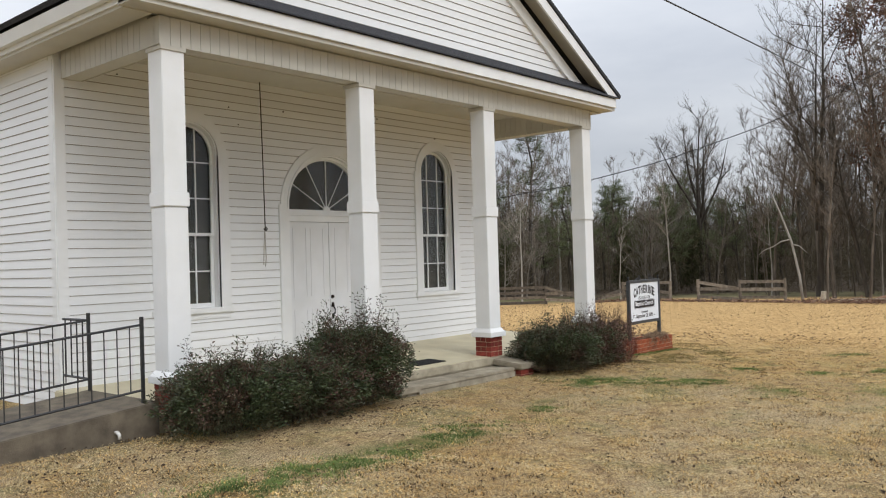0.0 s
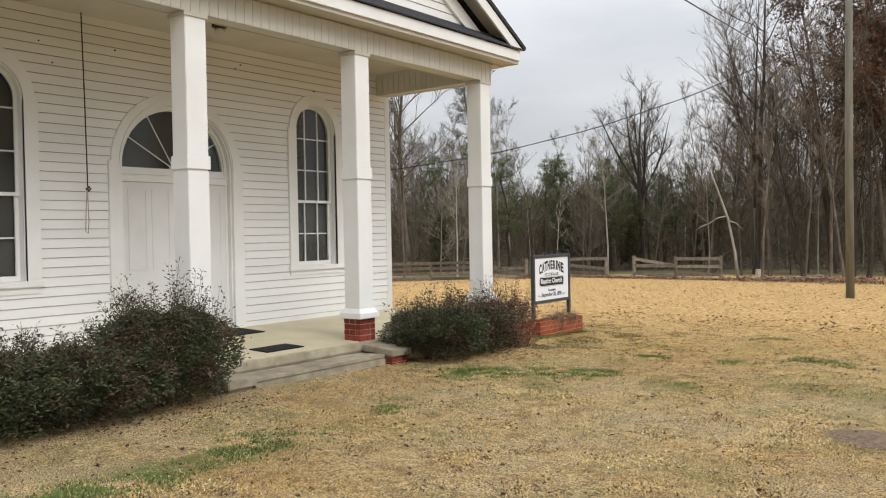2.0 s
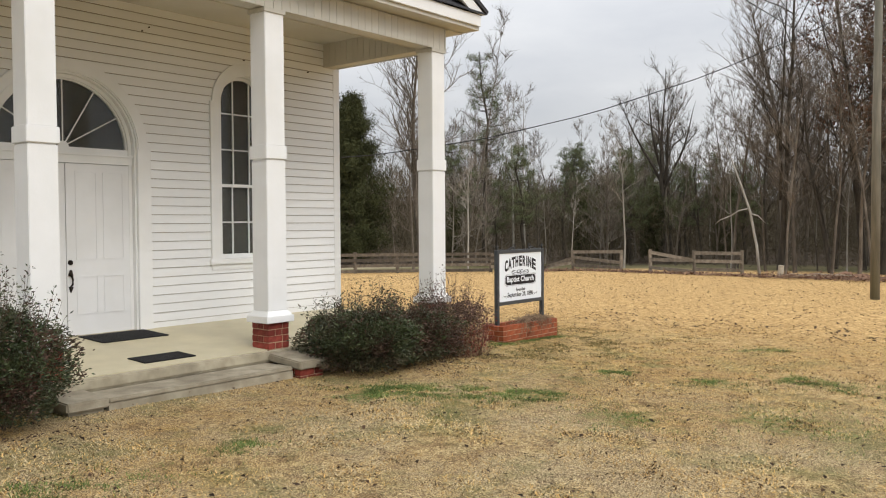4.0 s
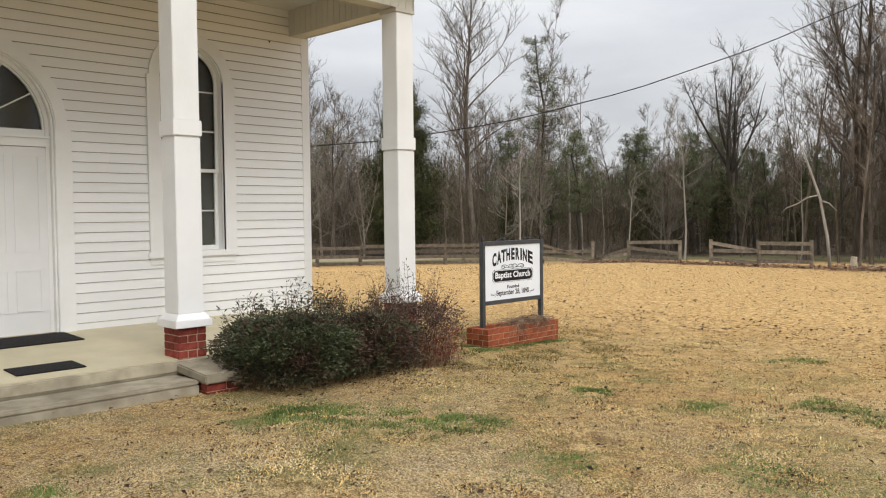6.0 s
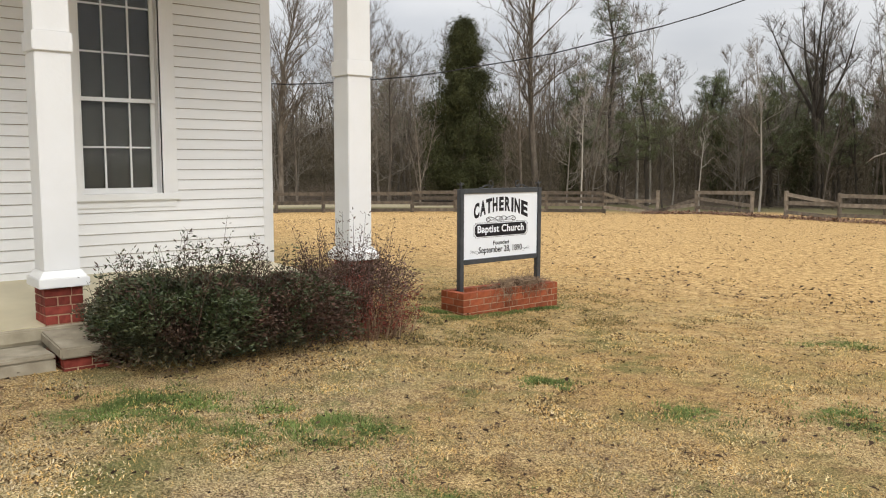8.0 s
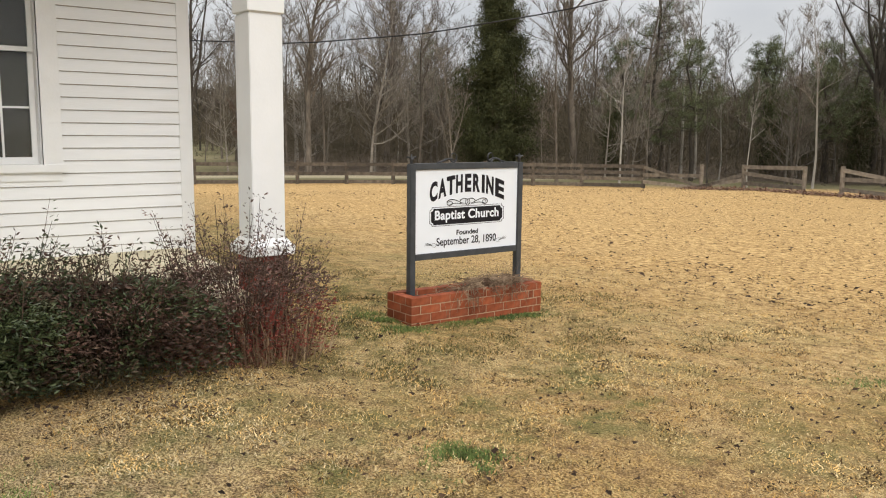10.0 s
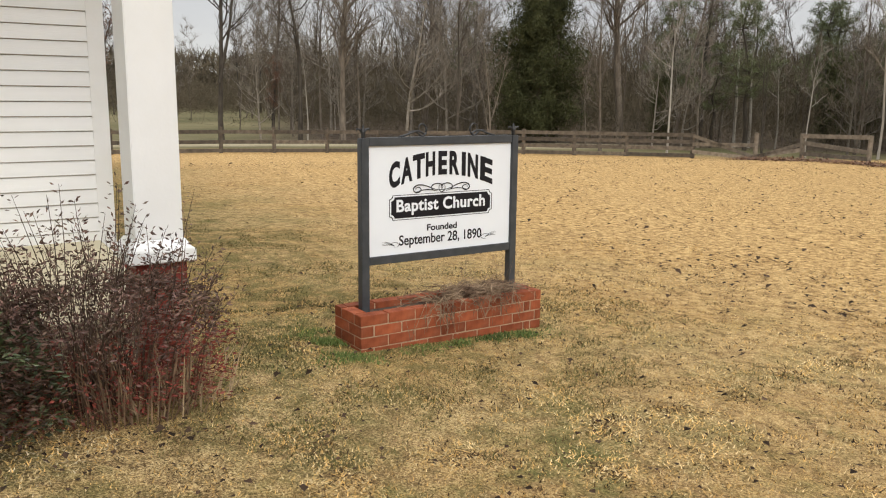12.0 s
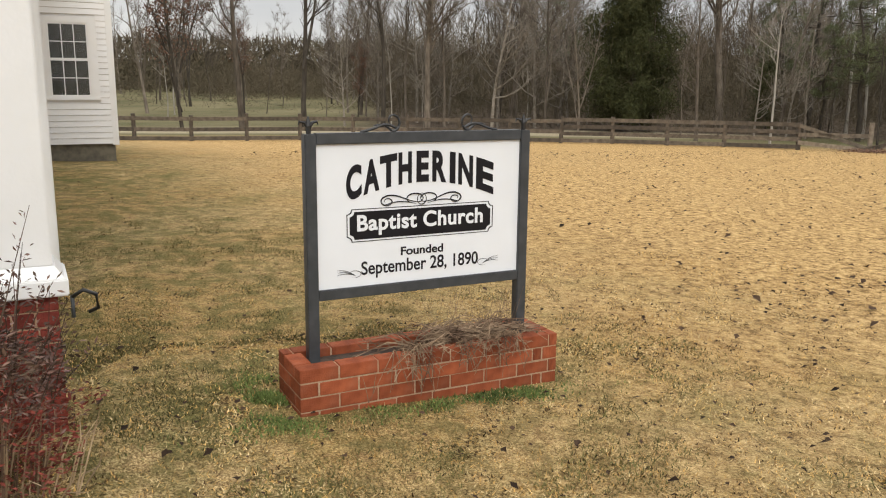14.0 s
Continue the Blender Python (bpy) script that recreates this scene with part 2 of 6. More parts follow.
def lawn_material():
    m = bpy.data.materials.new("dormant_lawn")
    m.use_nodes = True
    n, l = m.node_tree.nodes, m.node_tree.links
    bsdf = n["Principled BSDF"]
    bsdf.inputs['Roughness'].default_value = 0.95
    bsdf.inputs['Specular IOR Level'].default_value = 0.15
    pos = n.new("ShaderNodeNewGeometry").outputs['Position']

    def noise_tex(scale, detail=6, rough=0.6):
        t = n.new("ShaderNodeTexNoise")
        t.inputs['Scale'].default_value, t.inputs['Detail'].default_value, t.inputs['Roughness'].default_value = scale, detail, rough
        l.new(pos, t.inputs['Vector'])
        return t.outputs['Fac']

    def ramp(value, stops):
        r = n.new("ShaderNodeValToRGB")
        while len(r.color_ramp.elements) < len(stops):
            r.color_ramp.elements.new(0.5)
        for e, (p, c) in zip(r.color_ramp.elements, stops):
            e.position, e.color = p, (*c, 1)
        l.new(value, r.inputs[0])
        return r.outputs[0]

    def span(value, lo, hi, to=1.0):
        r = n.new("ShaderNodeMapRange")
        r.inputs['From Min'].default_value, r.inputs['From Max'].default_value, r.inputs['To Max'].default_value = lo, hi, to
        l.new(value, r.inputs['Value'])
        return r.outputs[0]

    def blend(fac, a, b):
        r = n.new("ShaderNodeMix")
        r.data_type = 'RGBA'
        l.new(fac, r.inputs['Factor'])
        l.new(a, r.inputs['A'])
        l.new(b, r.inputs['B'])
        return r.outputs['Result']

    def times(a, b):
        r = n.new("ShaderNodeMath")
        r.operation = 'MULTIPLY'
        l.new(a, r.inputs[0])
        l.new(b, r.inputs[1])
        return r.outputs[0]

    fine, mid, clump, patch = noise_tex(75, 6, 0.85), noise_tex(4.5, 6, 0.7), noise_tex(14, 5, 0.7), noise_tex(0.40, 5)
    straw = ramp(fine, [(0.41, (0.060, 0.032, 0.010)), (0.49, (0.32, 0.195, 0.066)), (0.58, (0.74, 0.52, 0.235))])
    thin = ramp(fine, [(0.41, (0.060, 0.040, 0.017)), (0.49, (0.38, 0.262, 0.115)), (0.58, (0.84, 0.65, 0.34))])
    thatch = ramp(fine, [(0.41, (0.030, 0.018, 0.009)), (0.50, (0.17, 0.100, 0.045)), (0.60, (0.46, 0.305, 0.145))])
    base = blend(span(patch, 0.42, 0.56), straw, thin)
    base = blend(span(clump, 0.49, 0.58, 0.70), base, thatch)
    base = blend(span(mid, 0.50, 0.60, 0.75), base, thatch)
    sep = n.new("ShaderNodeSeparateXYZ")
    l.new(pos, sep.inputs[0])
    # browner, thinner grass towards the road
    base = blend(times(span(sep.outputs['Y'], 9.5, 3.5, 0.55), span(noise_tex(1.4, 5, 0.7), 0.42, 0.58)), base, thatch)
    # greyer, bleached grass in broad patches on the road side
    bleached = ramp(fine, [(0.43, (0.050, 0.036, 0.020)), (0.50, (0.31, 0.240, 0.138)), (0.58, (0.78, 0.65, 0.42))])
    base = blend(times(span(sep.outputs['Y'], 12.8, 10.0, 0.55), span(noise_tex(0.75, 6, 0.7), 0.40, 0.56)), base, bleached)
    # further out the dry grass is cleaner and more golden
    gold = ramp(noise_tex(11, 9, 0.88), [(0.42, (0.13, 0.070, 0.026)), (0.49, (0.47, 0.292, 0.114)), (0.60, (0.80, 0.562, 0.258))])
    base = blend(span(sep.outputs['Y'], 12.0, 20, 0.9), base, gold)
    # green winter weeds: strongest in a strip in front of the steps and beside the sign
    green = ramp(fine, [(0.38, (0.045, 0.052, 0.014)), (0.62, (0.19, 0.20, 0.062))])
    strip = times(span(sep.outputs['X'], -6.3, -5.5), span(sep.outputs['X'], -4.3, -5.0))
    weeds = times(span(noise_tex(1.1, 5, 0.7), 0.52, 0.64, 0.85), strip)
    weeds_all = span(noise_tex(0.9, 7, 0.75), 0.49, 0.64, 0.62)
    near = span(sep.outputs['Y'], 19, 15)
    base = blend(times(weeds_all, near), base, green)
    base = blend(times(weeds, near), base, green)
    # mats of weeds with ragged outlines
    warp = n.new("ShaderNodeTexNoise")
    warp.inputs['Scale'].default_value, warp.inputs['Detail'].default_value = 2.2, 5
    l.new(pos, warp.inputs['Vector'])
    shift = n.new("ShaderNodeVectorMath")
    shift.operation = 'MULTIPLY_ADD'
    shift.inputs[1].default_value, shift.inputs[2].default_value = (1.1, 1.1, 0), (-0.55, -0.55, 0)
    l.new(warp.outputs['Color'], shift.inputs[0])
    moved = n.new("ShaderNodeVectorMath")
    l.new(pos, moved.inputs[0])
    l.new(shift.outputs[0], moved.inputs[1])
    flat = n.new("ShaderNodeVectorMath")
    flat.operation = 'MULTIPLY'
    flat.inputs[1].default_value = (1, 1, 0)
    l.new(moved.outputs[0], flat.inputs[0])
    lively = ramp(fine, [(0.38, (0.030, 0.050, 0.012)), (0.62, (0.13, 0.20, 0.045))])
    for cx, cy, rad in WEED_MATS:
        dist = n.new("ShaderNodeVectorMath")
        dist.operation = 'DISTANCE'
        dist.inputs[1].default_value = (cx, cy, 0)
        l.new(flat.outputs[0], dist.inputs[0])
        base = blend(times(span(dist.outputs['Value'], rad, rad * 0.55, 0.85), span(clump, 0.60, 0.46)), base, lively)
    # shaded green turf against the church's north end
    lush = times(times(span(sep.outputs['X'], -5.6, -7.4, 0.6), span(sep.outputs['Y'], 17.0, 14.6)), times(span(sep.outputs['Y'], 12.2, 13.2), span(mid, 0.40, 0.58)))
    base = blend(lush, base, green)
    # meadow past the fence
    r = n.new("ShaderNodeVectorMath")
    r.operation = 'DISTANCE'
    r.inputs[1].default_value = (-6.0, 12.0, -1.0)
    l.new(pos, r.inputs[0])
    meadow = ramp(noise_tex(0.12, 5), [(0.35, (0.105, 0.098, 0.044)), (0.65, (0.20, 0.172, 0.092))])
    base = blend(span(r.outputs['Value'], 36.5, 39.5), base, meadow)
    # leaf litter on the floor of the woods
    floor_mix = ramp(noise_tex(1.3, 6, 0.75), [(0.35, (0.045, 0.034, 0.024)), (0.65, (0.125, 0.092, 0.062))])
    slant = n.new("ShaderNodeVectorMath")
    slant.operation = 'DOT_PRODUCT'
    slant.inputs[1].default_value = (0.42, 1.0, 0.0)
    l.new(pos, slant.inputs[0])
    base = blend(times(span(r.outputs['Value'], 43.5, 47.0), span(slant.outputs['Value'], 7.0, 13.0)), base, floor_mix)
    # pale farm track behind the fence
    sand = ramp(fine, [(0.40, (0.30, 0.25, 0.16)), (0.60, (0.48, 0.42, 0.29))])
    track = times(times(span(r.outputs['Value'], 40.0, 41.5), span(r.outputs['Value'], 47.0, 45.5)), span(sep.outputs['X'], -34.0, -36.5, 0.85))
    base = blend(track, base, sand)
    l.new(base, bsdf.inputs['Base Color'])
    b = n.new("ShaderNodeBump")
    b.inputs['Strength'].default_value, b.inputs['Distance'].default_value = 0.9, 0.03
    l.new(noise_tex(38, 5, 0.7), b.inputs['Height'])
    l.new(b.outputs[0], bsdf.inputs['Normal'])
    return m


LAWN = lawn_material()


# ---- mesh helpers ----
class Geo:
    """Collects vertices and faces for one mesh."""

    def __init__(self):
        self.v, self.f = [], []

    def box(self, x0, y0, z0, x1, y1, z1):
        i = len(self.v)
        self.v += [(x, y, z) for z in (z0, z1) for y in (y0, y1) for x in (x0, x1)]
        self.f += [tuple(i + k for k in q) for q in ((0, 2, 3, 1), (4, 5, 7, 6), (0, 1, 5, 4), (2, 6, 7, 3), (0, 4, 6, 2), (1, 3, 7, 5))]
        return self

    def prism(self, outline, a, b, axis=0):
        """Outline of (u, w) pairs, swept from a to b along the axis."""
        i, n = len(self.v), len(outline)
        for s in (a, b):
            for u, w in outline:
                p = [u, w]
                p.insert(axis, s)
                self.v.append(tuple(p))
        self.f += [tuple(range(i, i + n)), tuple(range(i + 2 * n - 1, i + n - 1, -1))]
        self.f += [(i + k, i + n + k, i + n + (k + 1) % n, i + (k + 1) % n) for k in range(n)]
        return self

    def ring(self, inner, outer, a, b, axis=0, closed=False):
        """A moulding between two outlines with the same number of points, swept along the axis."""
        n, i = len(inner), len(self.v)
        for s in (a, b):
            for line in (inner, outer):
                for u, w in line:
                    p = [u, w]
                    p.insert(axis, s)
                    self.v.append(tuple(p))
        for k in range(n if closed else n - 1):
            m = (k + 1) % n
            self.f += [(i + k, i + m, i + n + m, i + n + k), (i + 2 * n + k, i + 3 * n + k, i + 3 * n + m, i + 2 * n + m),
                       (i + k, i + 2 * n + k, i + 2 * n + m, i + m), (i + n + k, i + n + m, i + 3 * n + m, i + 3 * n + k)]
        if not closed:
            for k in (0, n - 1):
                self.f.append((i + k, i + n + k, i + 3 * n + k, i + 2 * n + k))
        return self

    def tube(self, pts, radii, sides=6, cap=True):
        i0 = len(self.v)
        pts = [Vector(p) for p in pts]
        for k, p in enumerate(pts):
            d = (pts[min(k + 1, len(pts) - 1)] - pts[max(k - 1, 0)])
            d = d.normalized() if d.length > 1e-9 else Vector((0, 0, 1))
            u = d.orthogonal().normalized() if abs(d.z) > 0.9 or k < 0 else d.cross(Vector((0, 0, 1))).normalized()
            w = d.cross(u)
            r = radii[k] if isinstance(radii, (list, tuple)) else radii
            for s in range(sides):
                a = 2 * math.pi * s / sides
                self.v.append(tuple(p + u * (r * math.cos(a)) + w * (r * math.sin(a))))
        for k in range(len(pts) - 1):
            a, b = i0 + k * sides, i0 + (k + 1) * sides
            self.f += [(a + s, a + (s + 1) % sides, b + (s + 1) % sides, b + s) for s in range(sides)]
        if cap and sides > 2:
            self.f += [tuple(range(i0 + sides - 1, i0 - 1, -1)), tuple(range(i0 + (len(pts) - 1) * sides, i0 + len(pts) * sides))]
        return self

    def mesh(self, name, mat, smooth=False, bevel=0.0):
        me = bpy.data.meshes.new(name)
        me.from_pydata(self.v, [], self.f)
        me.validate()
        bm = bmesh.new()
        bm.from_mesh(me)
        if bevel:
            bmesh.ops.bevel(bm, geom=[e for e in bm.edges if len(e.link_faces) == 2 and e.calc_face_angle(0) > 0.5], offset=bevel, segments=2, affect='EDGES', clamp_overlap=True)
        bmesh.ops.recalc_face_normals(bm, faces=bm.faces)
        bm.to_mesh(me)
        bm.free()
        if smooth:
            me.polygons.foreach_set("use_smooth", [True] * len(me.polygons))
        me.materials.append(mat)
        return me


def raw_mesh(name, verts, faces, mat):
    """A big mesh of loose pieces, with no cleaning."""
    me = bpy.data.meshes.new(name)
    me.from_pydata(verts, [], faces)
    me.materials.append(mat)
    return me


def part(name, geo, mat, parent=None, label="", smooth=False, bevel=0.0):
    ob = new(name, geo if isinstance(geo, bpy.types.Mesh) else geo.mesh(name, mat, smooth, bevel))
    if parent:
        ob.parent = parent
    return tagged(ob, label)


def base_at(name, x, y, z, label, category, group="", kind="", turn=0):
    ob = new(name)
    ob.matrix_basis = pose(x, y, z, 0, 0, turn)
    return tagged(ob, label, category, group, kind)


def box_part(name, dims, mat, parent=None, label="", bevel=0.0):
    return part(name, Geo().box(*dims), mat, parent, label, bevel=bevel)


GROUND_Y = (-400, -40, 0, 5.6, 9, 11, 14, 17, 22, 30, 45, 60, 400)
GROUND_Z = (0.0, 0.0, -0.08, -0.19, -0.237, -0.262, -0.39, -0.47, -0.58, -0.80, -1.2, -1.35, -1.35)


def ground_z(x, y):
    """Height of the ground: it falls away gently to the north and west."""
    z = float(np.interp(y, GROUND_Y, GROUND_Z))
    if x < -22:
        z -= min((-22 - x) * 0.045, 0.85)
    z = max(z, -1.35)
    far = math.hypot(x + 6, y - 12)
    if far > 60 and x < -20:
        z += (far - 60) * 0.012 * min(1, max(0, (-20 - x) / 40))
    return z


def ground_sheet():
    def steps(lo, hi, near_lo, near_hi, fine, coarse):
        out, v = [], lo
        while v < hi:
            out.append(v)
            v += fine if near_lo <= v < near_hi else coarse
        return out + [hi]
    xs = steps(-600, 400, -46, 10, 0.5, 14)
    ys = steps(-400, 600, -6, 50, 0.5, 14)
    verts, faces = [], []
    for y in ys:
        for x in xs:
            z = ground_z(x, y)
            if -45 < x < 9 and -5 < y < 49:
                z += 0.025 * noise.noise((x * 0.7, y * 0.7, 0)) + 0.012 * noise.noise((x * 2.1, y * 2.1, 5))
            verts.append((x, y, z))
    w = len(xs)
    for j in range(len(ys) - 1):
        for i in range(w - 1):
            faces.append((j * w + i, j * w + i + 1, (j + 1) * w + i + 1, (j + 1) * w + i))
    me = raw_mesh("ground", verts, faces, LAWN)
    me.polygons.foreach_set("use_smooth", [True] * len(me.polygons))
    tagged(new("ground", me), "dormant tan lawn with green weed patches and leaves", "ground", kind="structure")


ground_sheet()

# ---- church shell ----
FX, Y0, Y1, YC = -9.97, 4.50, 13.20, 8.85      # front wall plane, its two ends and its middle
CEIL, BEAM_B, BEAM_T = 4.17, 3.81, 4.10
SIDING = 0.115


def arch(y, z_spring, r, z_low, steps=20, ry=None):
    """An outline in (y, z): up one side, over a round head and down the other."""
    ry = ry or r
    pts = [(y - r, z_low)]
    pts += [(y - r * math.cos(math.pi * k / steps), z_spring + ry * math.sin(math.pi * k / steps)) for k in range(steps + 1)]
    return pts + [(y + r, z_low)]


# openings: middle, half width, bottom, spring of the head
OPENINGS = [(6.32, 0.43, 0.93, 3.06), (YC, 0.87, 0.05, 2.345), (11.40, 0.43, 0.93, 3.06)]


def spans(z, extra):
    """The stretches of the front wall that are solid at height z."""
    cuts = []
    for y, r, low, spring in OPENINGS:
        rr = r + extra
        if z < low - extra * 0.6 or z > spring + rr:
            continue
        half = rr if z <= spring else math.sqrt(max(0, rr * rr - (z - spring) ** 2))
        cuts.append((y - half, y + half))
    out, at = [], Y0
    for a, b in cuts:
        out.append((at, a))
        at = b
    return out + [(at, Y1)]


church = base_at("church", -16, YC, -0.2, "white clapboard church with gabled porch and arched windows", "building")
church.matrix_basis = Matrix.Identity(4)

front = Geo()
z = -0.25
while z < 4.25:
    zt = min(z + 0.02, 4.25)
    for a, b in spans((z + zt) / 2, 0.01):
        front.box(FX - 0.20, a, z, FX - 0.02, b, zt)
    z = zt
wall_front = part("wall_front", front, WHITE, church)
wall_south = part("wall_south", Geo().box(-30, Y0 + 0.02, -0.25, FX - 0.20, Y0 + 0.2, 4.1), WHITE, church)
wall_north = part("wall_north", Geo().box(-30, Y1 - 0.2, -0.25, FX - 0.20, Y1 - 0.02, 4.1), WHITE, church)
part("wall_back", Geo().box(-30.2, Y0, -0.25, -30, Y1, 4.1), WHITE, church)
part("church_floor", Geo().box(-30, Y0 + 0.2, -0.1, FX - 0.2, Y1 - 0.2, 0.05), DARKBASE, church)
part("church_ceiling", Geo().box(-30, Y0 + 0.2, 4.18, FX - 0.2, Y1 - 0.2, 4.24), SOFFIT, church)
part("foundation", Geo().box(-30, Y0 + 0.05, -1.3, FX - 0.05, Y1 - 0.05, -0.25), DARKBASE, church)
# corner boards, a base board and a frieze
for y, name in ((Y0, "corner_board"), (Y1, "corner_board")):
    s = 1 if y == Y0 else -1
    g = Geo().box(FX - 0.02, min(y - 0.005 * s, y + 0.12 * s), -0.19, FX + 0.012, max(y - 0.005 * s, y + 0.12 * s), 4.05)
    g.box(FX - 0.14, min(y - 0.012 * s, y + 0.02 * s), -0.19, FX - 0.02, max(y - 0.012 * s, y + 0.02 * s), 4.05)
    part(name, g, TRIM, church)
part("frieze_board", Geo().box(-29.9, Y0 - 0.012, 3.93, FX - 0.14, Y0 + 0.02, 4.07), TRIM, church)

# roof: ridge along x
SLOPE, EAVE_Y, EAVE_Z, RIDGE_Z = 0.571, 4.83, 4.36, 7.12
roof = Geo()
for s in (-1, 1):
    o = [(YC + s * EAVE_Y, EAVE_Z), (YC, RIDGE_Z), (YC, RIDGE_Z + 0.07), (YC + s * (EAVE_Y + 0.03), EAVE_Z + 0.05)]
    roof.prism(o, -30.4, -7.40, 0)
part("roof", roof, SHINGLE, church, "charcoal asphalt shingle roof")
for s in (-1, 1):
    rake = Geo()
    rake.prism([(YC + s * (EAVE_Y - 0.02), EAVE_Z - 0.01), (YC, RIDGE_Z - 0.01), (YC, RIDGE_Z - 0.22), (YC + s * (EAVE_Y - 0.35), EAVE_Z + 0.0)], -7.46, -7.425, 0)
    part("rake_board", rake, TRIM, church)
    under = Geo().prism([(YC + s * (EAVE_Y - 0.30), EAVE_Z - 0.02 + 0.17), (YC, RIDGE_Z - 0.02), (YC, RIDGE_Z - 0.06), (YC + s * (EAVE_Y - 0.30), EAVE_Z + 0.11)], -7.75, -7.46, 0)
    part("rake_soffit", under, SOFFIT, church)
    inner = Geo().prism([(YC + s * (EAVE_Y - 0.5), EAVE_Z + 0.0), (YC, RIDGE_Z - 0.20), (YC, RIDGE_Z - 0.42), (YC + s * (EAVE_Y - 0.9), EAVE_Z + 0.0)], -7.75, -7.70, 0)
    part("gable_trim", inner, TRIM, church)
    y_out = YC + s * (EAVE_Y - 0.13)
    y_wall = YC + s * 4.35
    a, b = sorted((y_out, y_out - s * 0.03))
    part("eave_fascia", Geo().box(-30.3, a, 4.14, -7.46, b, 4.33), TRIM, church)
    a, b = sorted((y_out + s * 0.001, y_out + s * 0.10))
    part("eave_gutter", Geo().prism([(y_out + s * 0.002, 4.20), (y_out + s * 0.07, 4.20), (y_out + s * 0.11, 4.33), (y_out + s * 0.095, 4.33), (y_out + s * 0.06, 4.215), (y_out + s * 0.002, 4.215)], -30.3, -7.50, 0), TRIM, church)
    a, b = sorted((y_out - s * 0.03, y_wall))
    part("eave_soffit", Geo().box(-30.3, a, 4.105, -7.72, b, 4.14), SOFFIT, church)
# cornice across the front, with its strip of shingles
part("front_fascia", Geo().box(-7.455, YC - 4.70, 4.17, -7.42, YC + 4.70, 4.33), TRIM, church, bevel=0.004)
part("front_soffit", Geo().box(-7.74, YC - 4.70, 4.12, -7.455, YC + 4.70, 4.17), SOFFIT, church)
pent = Geo()
for k in range(3):
    x0, x1 = -7.385 - 0.115 * k, -7.385 - 0.115 * (k + 1) - 0.03
    zz = 4.335 + 0.075 * k
    pent.prism([(x0, zz), (x0, zz + 0.02), (x1, zz + 0.115), (x1, zz + 0.06)], YC - 4.78 + 0.12 * k, YC + 4.78 - 0.12 * k, 1)
part("pent_roof", pent, SHINGLE, church, "narrow strip of black shingles under the gable")
part("gable_backing", Geo().prism([(YC - 4.5, 4.17), (YC + 4.5, 4.17), (YC, 4.17 + 4.5 * SLOPE + 0.05)], -7.95, -7.775, 0), WHITE, church)

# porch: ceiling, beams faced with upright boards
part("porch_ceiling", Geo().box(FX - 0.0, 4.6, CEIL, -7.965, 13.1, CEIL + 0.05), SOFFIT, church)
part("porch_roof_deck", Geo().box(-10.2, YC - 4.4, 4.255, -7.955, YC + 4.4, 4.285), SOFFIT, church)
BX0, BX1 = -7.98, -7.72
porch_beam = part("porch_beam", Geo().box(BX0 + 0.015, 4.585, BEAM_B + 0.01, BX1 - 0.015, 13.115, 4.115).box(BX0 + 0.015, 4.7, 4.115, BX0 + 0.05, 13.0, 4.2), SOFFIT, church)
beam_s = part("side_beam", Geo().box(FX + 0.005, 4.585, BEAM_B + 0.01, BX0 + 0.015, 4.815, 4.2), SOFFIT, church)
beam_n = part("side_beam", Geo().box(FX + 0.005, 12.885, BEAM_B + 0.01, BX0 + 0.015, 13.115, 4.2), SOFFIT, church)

# porch floor: falls a little to the front
slab = Geo().prism([(FX - 0.0, -0.7), (-7.735, -0.7), (-7.735, 0.002), (FX - 0.0, 0.085)], 4.42, 13.09, 1)
porch = part("porch_floor", slab, PORCH, None, bevel=0.012)
part("porch_nosing", Geo().prism([(-7.734, -0.6), (-7.685, -0.6), (-7.685, -0.110), (-7.655, -0.106), (-7.655, -0.006), (-7.734, -0.001)], 7.45, 10.32, 1), CONCRETE, porch, "bare grey concrete edge", bevel=0.012)
tagged(porch, "buff painted concrete porch floor, sloping to the front", "porch", kind="structure")


# ---- columns ----
def column():
    c = base_at("column", 0, 0, 0, "square white boxed porch column on a red brick base", "column", "porch columns")

    def sq(h, z0, z1, h2=None):
        h2 = h2 or h
        g = Geo()
        g.v = [(-h, -h, z0), (h, -h, z0), (h, h, z0), (-h, h, z0), (-h2, -h2, z1), (h2, -h2, z1), (h2, h2, z1), (-h2, h2, z1)]
        g.f = [(3, 2, 1, 0), (4, 5, 6, 7), (0, 1, 5, 4), (1, 2, 6, 5), (2, 3, 7, 6), (3, 0, 4, 7)]
        return g
    part("brick_base", sq(0.139, -0.55, 0.305), MORTAR, c)
    part("plinth", sq(0.192, 0.30, 0.375), TRIM, c, bevel=0.006)
    part("base_moulding", sq(0.180, 0.375, 0.43, 0.142), TRIM, c, bevel=0.004)
    part("lower_shaft", sq(0.135, 0.43, 2.126), TRIM, c, bevel=0.006)
    part("core", sq(0.124, 2.10, 2.16), TRIM, c)
    part("band", sq(0.149, 2.14, 2.29), TRIM, c, bevel=0.006)
    part("upper_shaft", sq(0.133, 2.29, 3.78), TRIM, c, bevel=0.006)
    part("cap_board", sq(0.150, 3.765, 3.815), SOFFIT, c, bevel=0.003)
    return c


COLUMN_Y = (4.735, 7.535, 10.132, 12.985)
first = column()
columns = [first]
CX = -7.72 - 0.147
first.matrix_basis = pose(CX, COLUMN_Y[0], 0)
for y in COLUMN_Y[1:]:
    columns.append(copy_thing(first, pose(CX, y, 0)))


